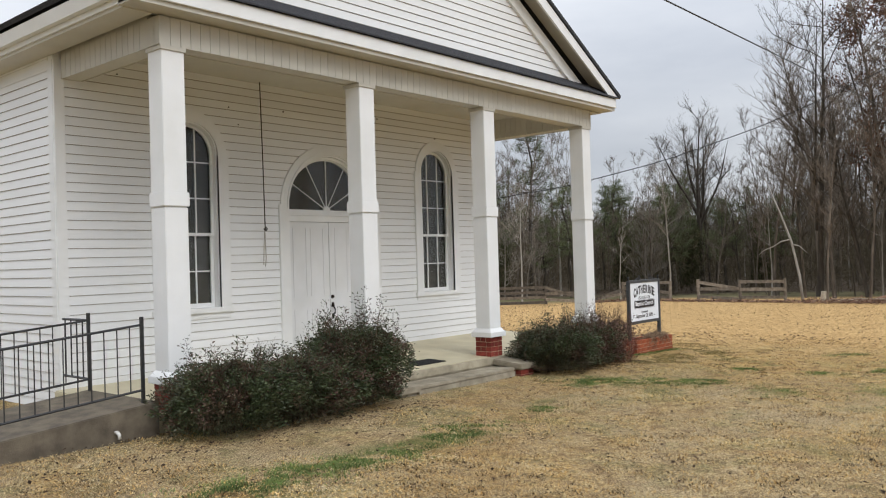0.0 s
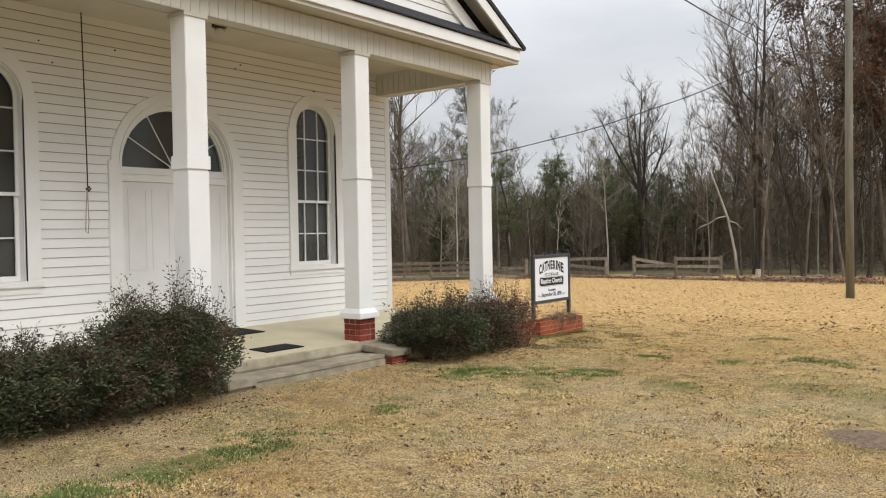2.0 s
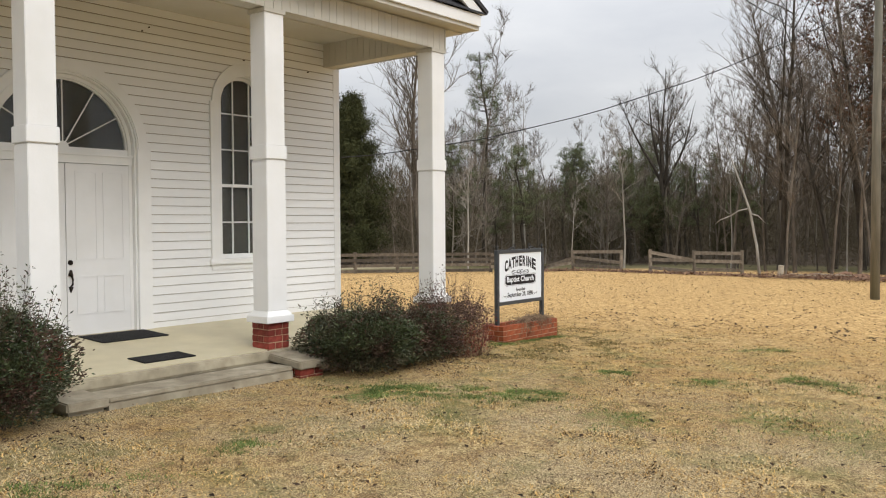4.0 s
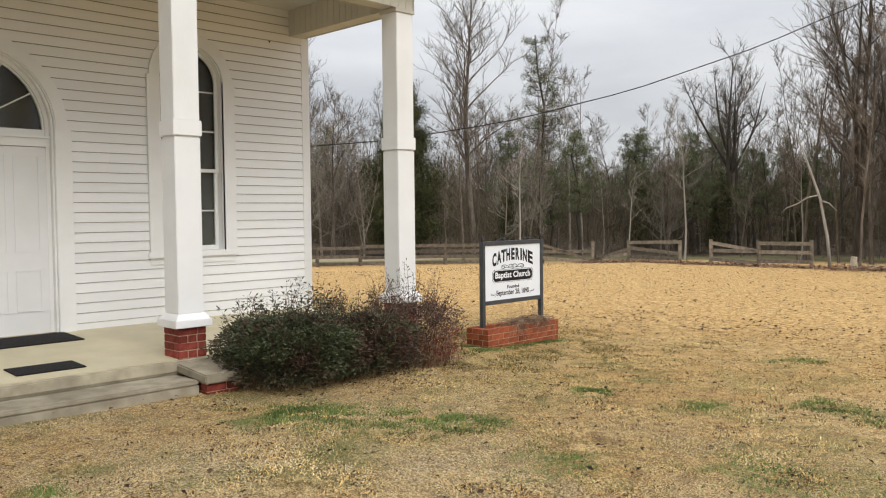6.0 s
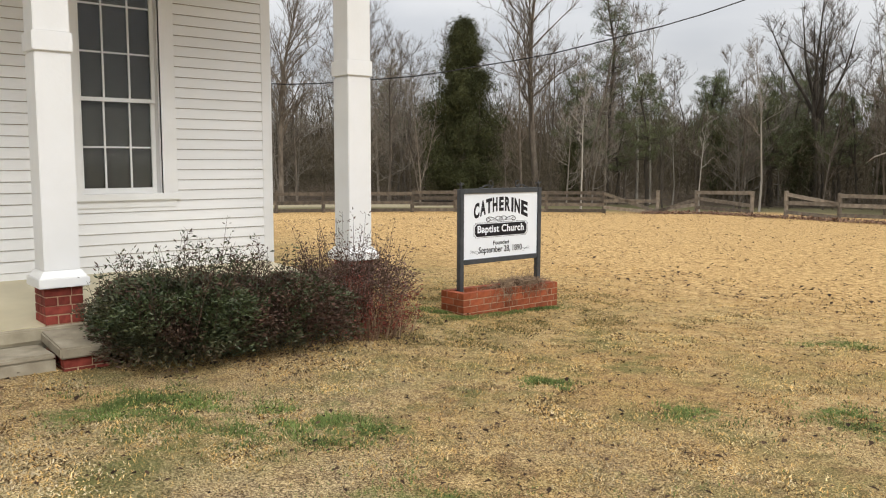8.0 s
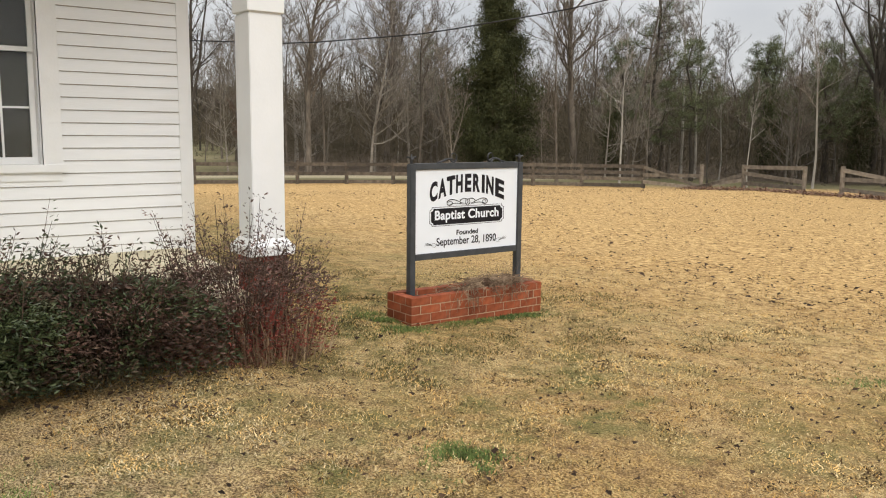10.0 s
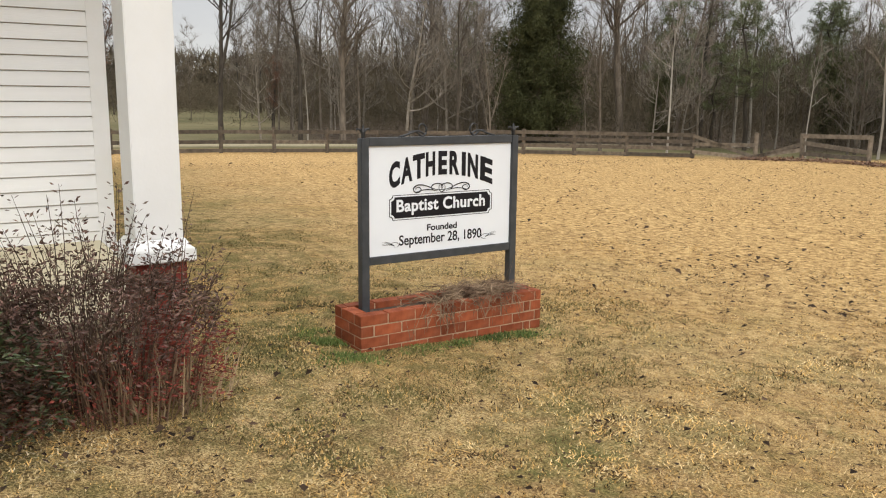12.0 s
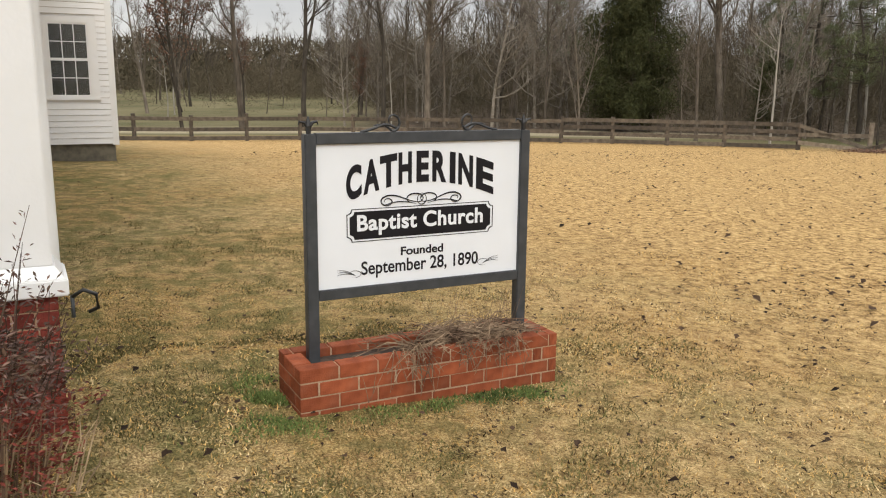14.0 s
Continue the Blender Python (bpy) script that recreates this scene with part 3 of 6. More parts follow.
# ---- windows and door of the front ----
def arched_window(y, name):
    r, low, spring = 0.43, 0.93, 3.06
    w = base_at(name, 0, 0, 0, "tall white arched sash window with dark panes", "window", "arched front windows", kind="structure")
    part("window_casing", Geo().ring(arch(y, spring, r, low), arch(y, spring, r + 0.135, low, ry=r + 0.165), FX - 0.03, FX + 0.036), TRIM, w)
    for s in (-1, 1):
        a, b = sorted((y + s * (r + 0.0), y + s * (r + 0.165)))
        part("casing_block", Geo().box(FX, a, low, FX + 0.042, b, spring + 0.025), TRIM, w)
    part("jamb_lining", Geo().ring(arch(y, spring, r - 0.012, low), arch(y, spring, r + 0.004, low), FX - 0.19, FX - 0.0), TRIM, w)
    part("window_sill", Geo().box(FX - 0.19, y - r - 0.19, low - 0.07, FX + 0.055, y + r + 0.19, low + 0.004), TRIM, w, bevel=0.006)
    part("apron", Geo().box(FX - 0.01, y - r - 0.155, low - 0.145, FX + 0.022, y + r + 0.155, low - 0.07), TRIM, w)
    mid = 1.95
    ri = r - 0.014
    # lower sash sits behind the upper one
    for sash, x, z0, top in (("lower_sash", FX - 0.115, low + 0.005, mid), ("upper_sash", FX - 0.085, mid, None)):
        g = Geo()
        if top:
            g.ring([(y - ri + 0.045, z0 + 0.06), (y + ri - 0.045, z0 + 0.06), (y + ri - 0.045, top - 0.02), (y - ri + 0.045, top - 0.02)],
                   [(y - ri, z0), (y + ri, z0), (y + ri, top + 0.02), (y - ri, top + 0.02)], x - 0.03, x, closed=True)
        else:
            g.ring(arch(y, spring, ri - 0.04, z0 + 0.022), arch(y, spring, ri, z0 + 0.022), x - 0.03, x)
            g.box(x - 0.03, y - ri, z0 - 0.02, x, y + ri, z0 + 0.022)
        frame_ob = part(sash, g, TRIM, w)
        for k in (-1, 1):
            yy = y + k * ri / 3
            zt = (top - 0.02) if top else spring + math.sqrt((ri - 0.03) ** 2 - (ri / 3) ** 2)
            part("muntin", Geo().box(x - 0.024, yy - 0.009, z0 + 0.02, x - 0.004, yy + 0.009, zt), TRIM, frame_ob)
        for zz in ((1.44,) if top else (2.45, 2.95)):
            part("muntin", Geo().box(x - 0.022, y - ri + 0.03, zz - 0.009, x - 0.006, y + ri - 0.03, zz + 0.009), TRIM, frame_ob)
        if top:
            pane = Geo().box(x - 0.018, y - ri + 0.02, z0 + 0.03, x - 0.014, y + ri - 0.02, top)
        else:
            pane = Geo().prism(arch(y, spring, ri - 0.02, z0), x - 0.018, x - 0.014)
        part("pane", pane, GLASS, frame_ob, "dark reflective window glass").visible_shadow = False
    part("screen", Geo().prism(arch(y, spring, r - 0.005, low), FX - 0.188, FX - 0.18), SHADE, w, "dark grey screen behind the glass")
    return w


arched_window(6.32, "window_1")
arched_window(11.40, "window_2")


def church_door():
    d = base_at("door_1", 0, 0, 0, "white panelled double door under an arched fanlight", "door", kind="structure")
    r, spring = 0.87, 2.345
    part("door_casing", Geo().ring(arch(YC, spring, r, 0.05), arch(YC, spring, r + 0.155, 0.05), FX - 0.03, FX + 0.036), TRIM, d, bevel=0.004)
    part("arch_bead", Geo().ring(arch(YC, spring, r + 0.015, spring), arch(YC, spring, r + 0.045, spring), FX + 0.036, FX + 0.050), TRIM, d)
    for s in (-1, 1):
        a, b = sorted((YC + s * (r + 0.002), YC + s * (r + 0.185)))
        part("casing_block", Geo().box(FX, a, 0.05, FX + 0.044, b, spring + 0.055), TRIM, d, bevel=0.004)
    part("jamb_lining", Geo().ring(arch(YC, spring, r - 0.02, 0.05), arch(YC, spring, r + 0.004, 0.05), FX - 0.19, FX), TRIM, d)
    part("inner_stop", Geo().ring(arch(YC, spring, r - 0.06, 0.05), arch(YC, spring, r - 0.018, 0.05), FX - 0.19, FX - 0.07), TRIM, d)
    bar = Geo().box(FX - 0.18, YC - r + 0.02, 2.155, FX - 0.06, YC + r - 0.02, 2.25).box(FX - 0.18, YC - r + 0.02, 2.25, FX - 0.035, YC + r - 0.02, 2.275).box(FX - 0.18, YC - r + 0.02, 2.275, FX - 0.085, YC + r - 0.02, 2.345)
    part("transom_bar", bar, TRIM, d)
    fan = part("fanlight", Geo().ring(arch(YC, 2.345, r - 0.078, 2.345), arch(YC, 2.345, r - 0.05, 2.345), FX - 0.14, FX - 0.10), TRIM, d)
    part("pane", Geo().prism(arch(YC, 2.335, r - 0.065, 2.325), FX - 0.128, FX - 0.122), GLASS, fan, "dark fanlight glass").visible_shadow = False
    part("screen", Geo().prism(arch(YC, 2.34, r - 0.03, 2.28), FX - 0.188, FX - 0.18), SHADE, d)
    hub = [(YC + 0.07 * math.cos(math.pi * k / 10), 2.342 + 0.07 * math.sin(math.pi * k / 10)) for k in range(11)]
    part("hub", Geo().prism(hub, FX - 0.125, FX - 0.10), TRIM, fan)
    for k in range(1, 6):
        a = math.pi * k / 6
        p0 = (FX - 0.112, YC + 0.06 * math.cos(a), 2.345 + 0.06 * math.sin(a))
        p1 = (FX - 0.112, YC + (r - 0.07) * math.cos(a), 2.345 + (r - 0.07) * math.sin(a))
        part("glazing_bar", Geo().tube([p0, p1], 0.009, 4), TRIM, fan)
    for s in (-1, 1):
        a, b = sorted((YC + s * 0.004, YC + s * (r - 0.024)))
        x = FX - 0.075
        leaf = part("door_leaf", Geo().box(x - 0.05, a, 0.085, x, b, 2.15), DOOR_PAINT, d, bevel=0.003)
        w = (b - a)
        for c0, c1 in ((a + 0.11, a + w / 2 - 0.035), (a + w / 2 + 0.035, b - 0.11)):
            for z0, z1 in ((0.33, 0.80), (0.99, 2.06)):
                part("panel_moulding", Geo().ring([(c0 + 0.022, z0 + 0.022), (c1 - 0.022, z0 + 0.022), (c1 - 0.022, z1 - 0.022), (c0 + 0.022, z1 - 0.022)],
                     [(c0, z0), (c1, z0), (c1, z1), (c0, z1)], x, x + 0.008, closed=True), DOOR_PAINT, leaf, bevel=0.004)
        if s == 1:
            hx = x + 0.002
            yh = YC + 0.045
            handle = part("door_handle", Geo().tube([(hx, yh, 0.675), (hx + 0.05, yh, 0.705), (hx + 0.055, yh, 0.765), (hx + 0.02, yh, 0.815), (hx, yh, 0.845)], 0.012, 8).tube([(hx - 0.001, yh, 0.605), (hx + 0.006, yh, 0.675)], [0.006, 0.03], 8).tube([(hx, yh, 0.805), (hx + 0.01, yh, 0.875)], [0.034, 0.015], 8), BRONZE, leaf, "dark bronze thumb-latch handle", smooth=True)
            part("deadbolt", Geo().tube([(hx, yh, 0.965), (hx + 0.018, yh, 0.965)], [0.032, 0.026], 10), BRONZE, leaf)
    part("threshold", Geo().box(FX - 0.19, YC - r + 0.02, 0.03, FX + 0.03, YC + r - 0.02, 0.088), CONCRETE, d, bevel=0.005)
    return d


church_door()
# rope of the bell, hung inside the porch
rope = base_at("bell_rope", -9.75, 7.60, 2.8, "dark rope hanging from the porch ceiling, knotted low", "rope")
rope.matrix_basis = Matrix.Identity(4)
rx, ry_ = -9.86, 7.46
part("line", Geo().tube([(rx, ry_ - 0.02, CEIL), (rx, ry_, 3.0), (rx, ry_ + 0.01, 2.05)], 0.008, 6), ROPE, rope)
part("knot", Geo().tube([(rx, ry_ - 0.01, 2.02), (rx, ry_ + 0.03, 2.05), (rx, ry_ + 0.05, 2.03), (rx, ry_ + 0.02, 2.0), (rx, ry_, 2.03)], 0.014, 6), ROPE, rope)
part("loop", Geo().tube([(rx, ry_, 2.03), (rx, ry_ - 0.02, 1.72), (rx, ry_ - 0.03, 1.51), (rx, ry_ + 0.0, 1.48), (rx, ry_ + 0.015, 1.62), (rx, ry_ + 0.005, 2.0)], 0.006, 6), material("pale_rope", (0.35, 0.33, 0.28), (0.45, 0.42, 0.36), 50, 0.95), rope)
lamp = base_at("porch_ceiling_lamp", -9.13, 8.93, CEIL, "small dark porch ceiling lamp fixture, unlit", "lamp")
part("plate", Geo().tube([(0, 0, 0), (0, 0, -0.025), (0, 0, -0.04)], [0.10, 0.10, 0.06], 18), BRONZE, lamp)
part("shade", Geo().tube([(0, 0, -0.04), (0, 0, -0.06), (0, 0, -0.10), (0, 0, -0.13)], [0.055, 0.065, 0.06, 0.03], 18), PIPE, lamp, "small pale glass bowl", smooth=True)
# mud-dauber nests dotted over the wall
nest_rng = random.Random(3)
for k in range(8):
    ny, nz = nest_rng.uniform(5.2, 12.6), nest_rng.uniform(3.35, 4.1)
    if abs(ny - YC) < 1.2 and nz < 3.5:
        nz += 0.45
    nest = part("mud_nest", Geo().tube([(FX - 0.005, ny, nz), (FX + 0.016, ny, nz + 0.004), (FX + 0.026, ny + 0.004, nz)], [0.011, 0.010, 0.003], 7), SOIL)
    tagged(nest, "small dark mud nest stuck to the siding", "mud nest", "mud nests")

# ---- steps, cheeks, mats ----
STEP_CONCRETE = material("weathered_step_concrete", (0.24, 0.205, 0.145), (0.40, 0.355, 0.265), 5, 0.9, stain=(0.12, 0.095, 0.06), stain_amount=0.65, stain_scale=2.2, bump=0.3, bump_scale=70)
step = base_at("porch_step", 0, 0, 0, "weathered concrete porch step on the lawn", "step")
part("riser_block", Geo().box(-7.68, 7.832, -0.50, -7.229, 9.918, -0.165), STEP_CONCRETE, step)
part("tread", Geo().prism([(-7.68, -0.165), (-7.225, -0.165), (-7.225, -0.116), (-7.68, -0.124)], 7.83, 9.92, 1), STEP_CONCRETE, step, bevel=0.014)
for y0, y1, front, z_back, z_front in ((9.925, 10.31, -7.115, -0.020, -0.066), (7.44, 7.822, -7.19, -0.085, -0.100)):
    brick = y0 > 9
    ch = base_at("step_cheek", 0, 0, 0, "concrete-capped red brick cheek beside the porch step" if brick else "low plain concrete cheek block beside the porch step", "step cheek", "step cheeks")
    part("cap_slab", Geo().prism([(-7.65, z_back - 0.085), (front, z_front - 0.085), (front, z_front), (-7.65, z_back)], y0, y1, 1), STEP_CONCRETE, ch, bevel=0.012)
    part("brick_pier" if brick else "concrete_block", Geo().box(-7.645, y0 + 0.035, -0.5, front - 0.045, y1 - 0.035, z_front - 0.085), MORTAR if brick else STEP_CONCRETE, ch)


def mat_at(x0, y0, x1, y1, label):
    def fz(x):
        return 0.085 - 0.083 * (x - FX) / (-7.735 - FX)
    g = Geo().prism([(x0, fz(x0) + 0.001), (x1, fz(x1) + 0.001), (x1, fz(x1) + 0.013), (x0, fz(x0) + 0.013)], y0, y1, 1)
    m = part("doormat", g, RUBBER, None, bevel=0.003)
    tagged(m, label, "doormat", "doormats")


mat_at(-9.90, 8.90, -9.32, 9.745, "wide black rubber doormat before the church door")
mat_at(-8.29, 8.61, -7.95, 9.205, "small black rubber doormat at the porch edge")


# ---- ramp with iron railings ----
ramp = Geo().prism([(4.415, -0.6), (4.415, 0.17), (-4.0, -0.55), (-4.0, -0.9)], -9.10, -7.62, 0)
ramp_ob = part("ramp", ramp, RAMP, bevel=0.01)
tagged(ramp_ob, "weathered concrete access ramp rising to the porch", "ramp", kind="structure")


def ramp_z(y):
    return 0.17 + (y - 4.415) * (0.72 / 8.415)


def railing(x, ya, yb, label, ret=False):
    r = base_at("railing", 0, 0, 0, label, "railing", "ramp railings")
    posts = [ya - 1.45 * k for k in range(int((ya - yb) / 1.45) + 1)]
    for y in posts:
        part("post", Geo().box(x - 0.015, y - 0.015, ramp_z(y) - 0.02, x + 0.015, y + 0.015, ramp_z(y) + 0.86), IRON, r)
    for h in (0.78, 0.13):
        part("rail", Geo().tube([(x, ya, ramp_z(ya) + h), (x, posts[-1], ramp_z(posts[-1]) + h)], 0.012, 4), IRON, r)
    y = ya - 0.13
    while y > posts[-1]:
        part("baluster", Geo().box(x - 0.0045, y - 0.0045, ramp_z(y) + 0.13, x + 0.0045, y + 0.0045, ramp_z(y) + 0.78), IRON, r)
        y -= 0.132
    if ret:
        zr = ramp_z(ya)
        for h in (0.78, 0.13):
            part("rail", Geo().tube([(x, ya, zr + h), (x - 0.62, ya, zr + h)], 0.014, 4), IRON, r)
        for k in range(1, 5):
            part("baluster", Geo().box(x - 0.14 * k - 0.006, ya - 0.006, zr + 0.13, x - 0.14 * k + 0.006, ya + 0.006, zr + 0.78), IRON, r)
    return r


railing(-7.72, 4.30, -3.0, "black iron railing with thin balusters along the ramp")
railing(-9.0, 4.38, -3.0, "black iron railing with a short return to the wall", True)

# ---- rear wing ----
wing = base_at("rear_wing", -25, 12, -0.4, "white-sided rear wing of the church on block foundation", "building")
wing.matrix_basis = Matrix.Identity(4)
WX, WY = -22.0, 14.80
wing_wall = part("wall", Geo().box(-30, 13.22, -0.06, WX - 0.02, WY - 0.02, 3.6), WHITE, wing)
part("foundation", Geo().box(-29.9, 13.22, -0.9, WX - 0.06, WY - 0.06, -0.06), DARKBASE, wing)
part("corner_board", Geo().box(WX - 0.02, WY - 0.11, -0.08, WX + 0.012, WY + 0.01, 3.6), TRIM, wing)
part("roof", Geo().prism([(13.0, 3.6), (WY + 0.35, 3.6), (WY + 0.35, 3.68), (13.0, 4.3)], -30.2, WX + 0.3, 0), SHINGLE, wing)
WG = (13.65, 14.32, 0.92, 2.28)
ww = part("window", Geo().ring([(WG[0] - 0.03, WG[2] - 0.03), (WG[1] + 0.03, WG[2] - 0.03), (WG[1] + 0.03, WG[3] + 0.03), (WG[0] - 0.03, WG[3] + 0.03)],
          [(WG[0] - 0.17, WG[2] - 0.06), (WG[1] + 0.19, WG[2] - 0.06), (WG[1] + 0.19, WG[3] + 0.14), (WG[0] - 0.17, WG[3] + 0.14)], WX - 0.02, WX + 0.022, closed=True), TRIM, wing)
part("sash", Geo().ring([(WG[0], WG[2]), (WG[1], WG[2]), (WG[1], WG[3]), (WG[0], WG[3])],
     [(WG[0] - 0.035, WG[2] - 0.035), (WG[1] + 0.035, WG[2] - 0.035), (WG[1] + 0.035, WG[3] + 0.035), (WG[0] - 0.035, WG[3] + 0.035)], WX - 0.018, WX + 0.012, closed=True), TRIM, ww)
part("meeting_rail", Geo().box(WX - 0.015, WG[0], 1.58, WX + 0.010, WG[1], 1.635), TRIM, ww)
for k in (1, 2):
    yy = WG[0] + (WG[1] - WG[0]) * k / 3
    part("muntin", Geo().box(WX - 0.012, yy - 0.009, WG[2], WX + 0.0, yy + 0.009, WG[3]), TRIM, ww)
for zz in (1.25, 1.95):
    part("muntin", Geo().box(WX - 0.011, WG[0], zz - 0.009, WX + 0.001, WG[1], zz + 0.009), TRIM, ww)
part("pane", Geo().box(WX - 0.013, WG[0], WG[2], WX - 0.009, WG[1], WG[3]), GLASS, ww).visible_shadow = False
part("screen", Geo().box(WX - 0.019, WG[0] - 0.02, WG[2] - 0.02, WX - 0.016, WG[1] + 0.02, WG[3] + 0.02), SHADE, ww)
part("window_sill", Geo().box(WX - 0.01, WG[0] - 0.19, WG[2] - 0.10, WX + 0.045, WG[1] + 0.21, WG[2] - 0.06), TRIM, ww)

# ---- sign over a brick planter ----
SX, SY0, SY1 = -7.70, 14.268, 15.562
sign = base_at("church_sign", SX, SY0, -0.3, "white church sign in a dark grey steel frame", "sign")
sign.matrix_basis = Matrix.Identity(4)
FR = 0.058
for y in (SY0, SY1 - FR):
    part("post", Geo().box(SX - 0.03, y, -0.32, SX + 0.03, y + FR, 0.990), STEEL, sign, bevel=0.004)
for z0 in (0.938, 0.145):
    part("frame_rail", Geo().box(SX - 0.028, SY0 + FR, z0, SX + 0.028, SY1 - FR, z0 + 0.055), STEEL, sign, bevel=0.004)
board = part("sign_board", Geo().box(SX - 0.012, SY0 + FR, 0.195, SX + 0.012, SY1 - FR, 0.94), SIGN_WHITE, sign)
FACE = SX + 0.0125
PW, PH = SY1 - SY0 - 2 * FR, 0.745
PY, PZ = SY0 + FR, 0.195


def on_board(u, w):
    """A place on the board from fractions of its width and height, from the lower corner."""
    return PY + u * PW, PZ + w * PH


def lettering(text, u0, u1, w0, w1, mat, lift, name, bend=0.0, bold=0.0, space=1.0, over=(0.0, 1.0)):
    """Raised vinyl letters fitted to a box on the board; bend bows them upwards."""
    cu = bpy.data.curves.new(name, 'FONT')
    cu.body, cu.size, cu.extrude, cu.offset, cu.space_character = text, 1.0, 0.0, bold, space
    tmp = bpy.data.objects.new(name, cu)
    scene.collection.objects.link(tmp)
    dg = bpy.context.evaluated_depsgraph_get()
    dg.update()
    me = bpy.data.meshes.new_from_object(tmp.evaluated_get(dg))
    bpy.data.objects.remove(tmp)
    co = np.array([v.co[:] for v in me.vertices])
    lo, hi = co.min(0), co.max(0)
    bm = bmesh.new()
    bm.from_mesh(me)
    bm.verts.index_update()
    if bend:
        bmesh.ops.triangulate(bm, faces=bm.faces)
        bmesh.ops.subdivide_edges(bm, edges=[e for e in bm.edges if e.calc_length() > 0.12], cuts=2)
    for v in bm.verts:
        u = (v.co.x - lo[0]) / (hi[0] - lo[0])
        w = (v.co.y - lo[1]) / (hi[1] - lo[1])
        y, zz = on_board(u0 + (u1 - u0) * u, w0 + (w1 - w0) * w)
        if bend:
            g = ((u0 + (u1 - u0) * u) - over[0]) / (over[1] - over[0])
            zz += bend * (1 - (2 * g - 1) ** 2) + (w - 0.5) * 0.012 * abs(2 * g - 1)
        v.co = (FACE + lift, y, zz)
    # one part for each letter: islands that overlap sideways belong together
    bm.verts.index_update()
    seen, islands = set(), []
    for start in bm.faces:
        if start in seen:
            continue
        stack, isle = [start], []
        seen.add(start)
        while stack:
            fc = stack.pop()
            isle.append(fc)
            for e in fc.edges:
                for other in e.link_faces:
                    if other not in seen:
                        seen.add(other)
                        stack.append(other)
        ys = [v.co.y for fc in isle for v in fc.verts]
        islands.append([min(ys), max(ys), isle])
    islands.sort(key=lambda t: t[0])
    merged = []
    for lo_y, hi_y, isle in islands:
        if merged and min(hi_y, merged[-1][1]) - lo_y > 0.6 * min(hi_y - lo_y, merged[-1][1] - merged[-1][0]):
            merged[-1][1] = max(merged[-1][1], hi_y)
            merged[-1][2] += isle
        else:
            merged.append([lo_y, hi_y, list(isle)])
    for lo_y, hi_y, isle in merged:
        ids, g = {}, Geo()
        for fc in isle:
            for v in fc.verts:
                if v.index not in ids:
                    ids[v.index] = len(g.v)
                    g.v.append(tuple(v.co))
            g.f.append(tuple(ids[v.index] for v in fc.verts))
        n = len(g.v)
        count = {}
        for fc in g.f:
            for a, b in zip(fc, fc[1:] + fc[:1]):
                count[(a, b)] = count.get((a, b), 0) + 1
        rim = [(a, b) for a, b in count if (b, a) not in count]
        g.v += [(x + 0.0012, y, zz) for x, y, zz in g.v]
        g.f += [tuple(k + n for k in fc) for fc in g.f] + [(a, b, b + n, a + n) for a, b in rim]
        part("letter", g, mat, board)
    bm.free()
    bpy.data.meshes.remove(me)


def flourish(points, name="flourish", width=0.0022, mat=None):
    pts = [(FACE + 0.001, *on_board(u, w)) for u, w in points]
    n = len(points)
    return part(name, Geo().tube(pts, [width * (0.45 + 0.75 * math.sin(math.pi * k / (n - 1))) for k in range(n)], 5), mat or SIGN_BLACK, board)


for ch, u0, u1 in (("C", 0.134, 0.205), ("A", 0.213, 0.288), ("T", 0.291, 0.372), ("H", 0.379, 0.443), ("E", 0.466, 0.527), ("R", 0.544, 0.615), ("I", 0.632, 0.661), ("N", 0.676, 0.752), ("E", 0.769, 0.862)):
    lettering(ch, u0, u1, 0.606, 0.824, SIGN_BLACK, 0.0005, "letters", bend=0.084, bold=0.045, over=(0.134, 0.862))

def plaque(u0, u1, w0, w1, notch):
    pts = []
    y0, z0 = on_board(u0, w0)
    y1, z1 = on_board(u1, w1)
    for cy, cz, sy, sz, start in ((y0, z0, 1, 1, 0), (y1, z0, -1, 1, 1), (y1, z1, -1, -1, 0), (y0, z1, 1, -1, 1)):
        ring_pts = [(cy + sy * notch * math.cos(a), cz + sz * notch * math.sin(a)) for a in [math.pi / 2 * k / 6 for k in range(7)]]
        if start == 0:
            ring_pts = ring_pts[::-1]
        pts += ring_pts
    return pts


part("plaque", Geo().prism(plaque(0.148, 0.848, 0.338, 0.532, 0.026), FACE + 0.0002, FACE + 0.0012), SIGN_BLACK, board)
part("plaque_line", Geo().ring(plaque(0.138, 0.858, 0.326, 0.546, 0.026), plaque(0.134, 0.862, 0.321, 0.551, 0.026), FACE + 0.0002, FACE + 0.0012, closed=True), SIGN_BLACK, board)
lettering("Baptist Church", 0.182, 0.808, 0.360, 0.510, SIGN_WHITE, 0.0015, "letters", bold=0.028, space=1.06)
lettering("Founded", 0.390, 0.602, 0.200, 0.262, SIGN_BLACK, 0.0005, "letters", bold=0.024)
lettering("September 28, 1890", 0.200, 0.786, 0.055, 0.180, SIGN_BLACK, 0.0005, "letters", bold=0.014)
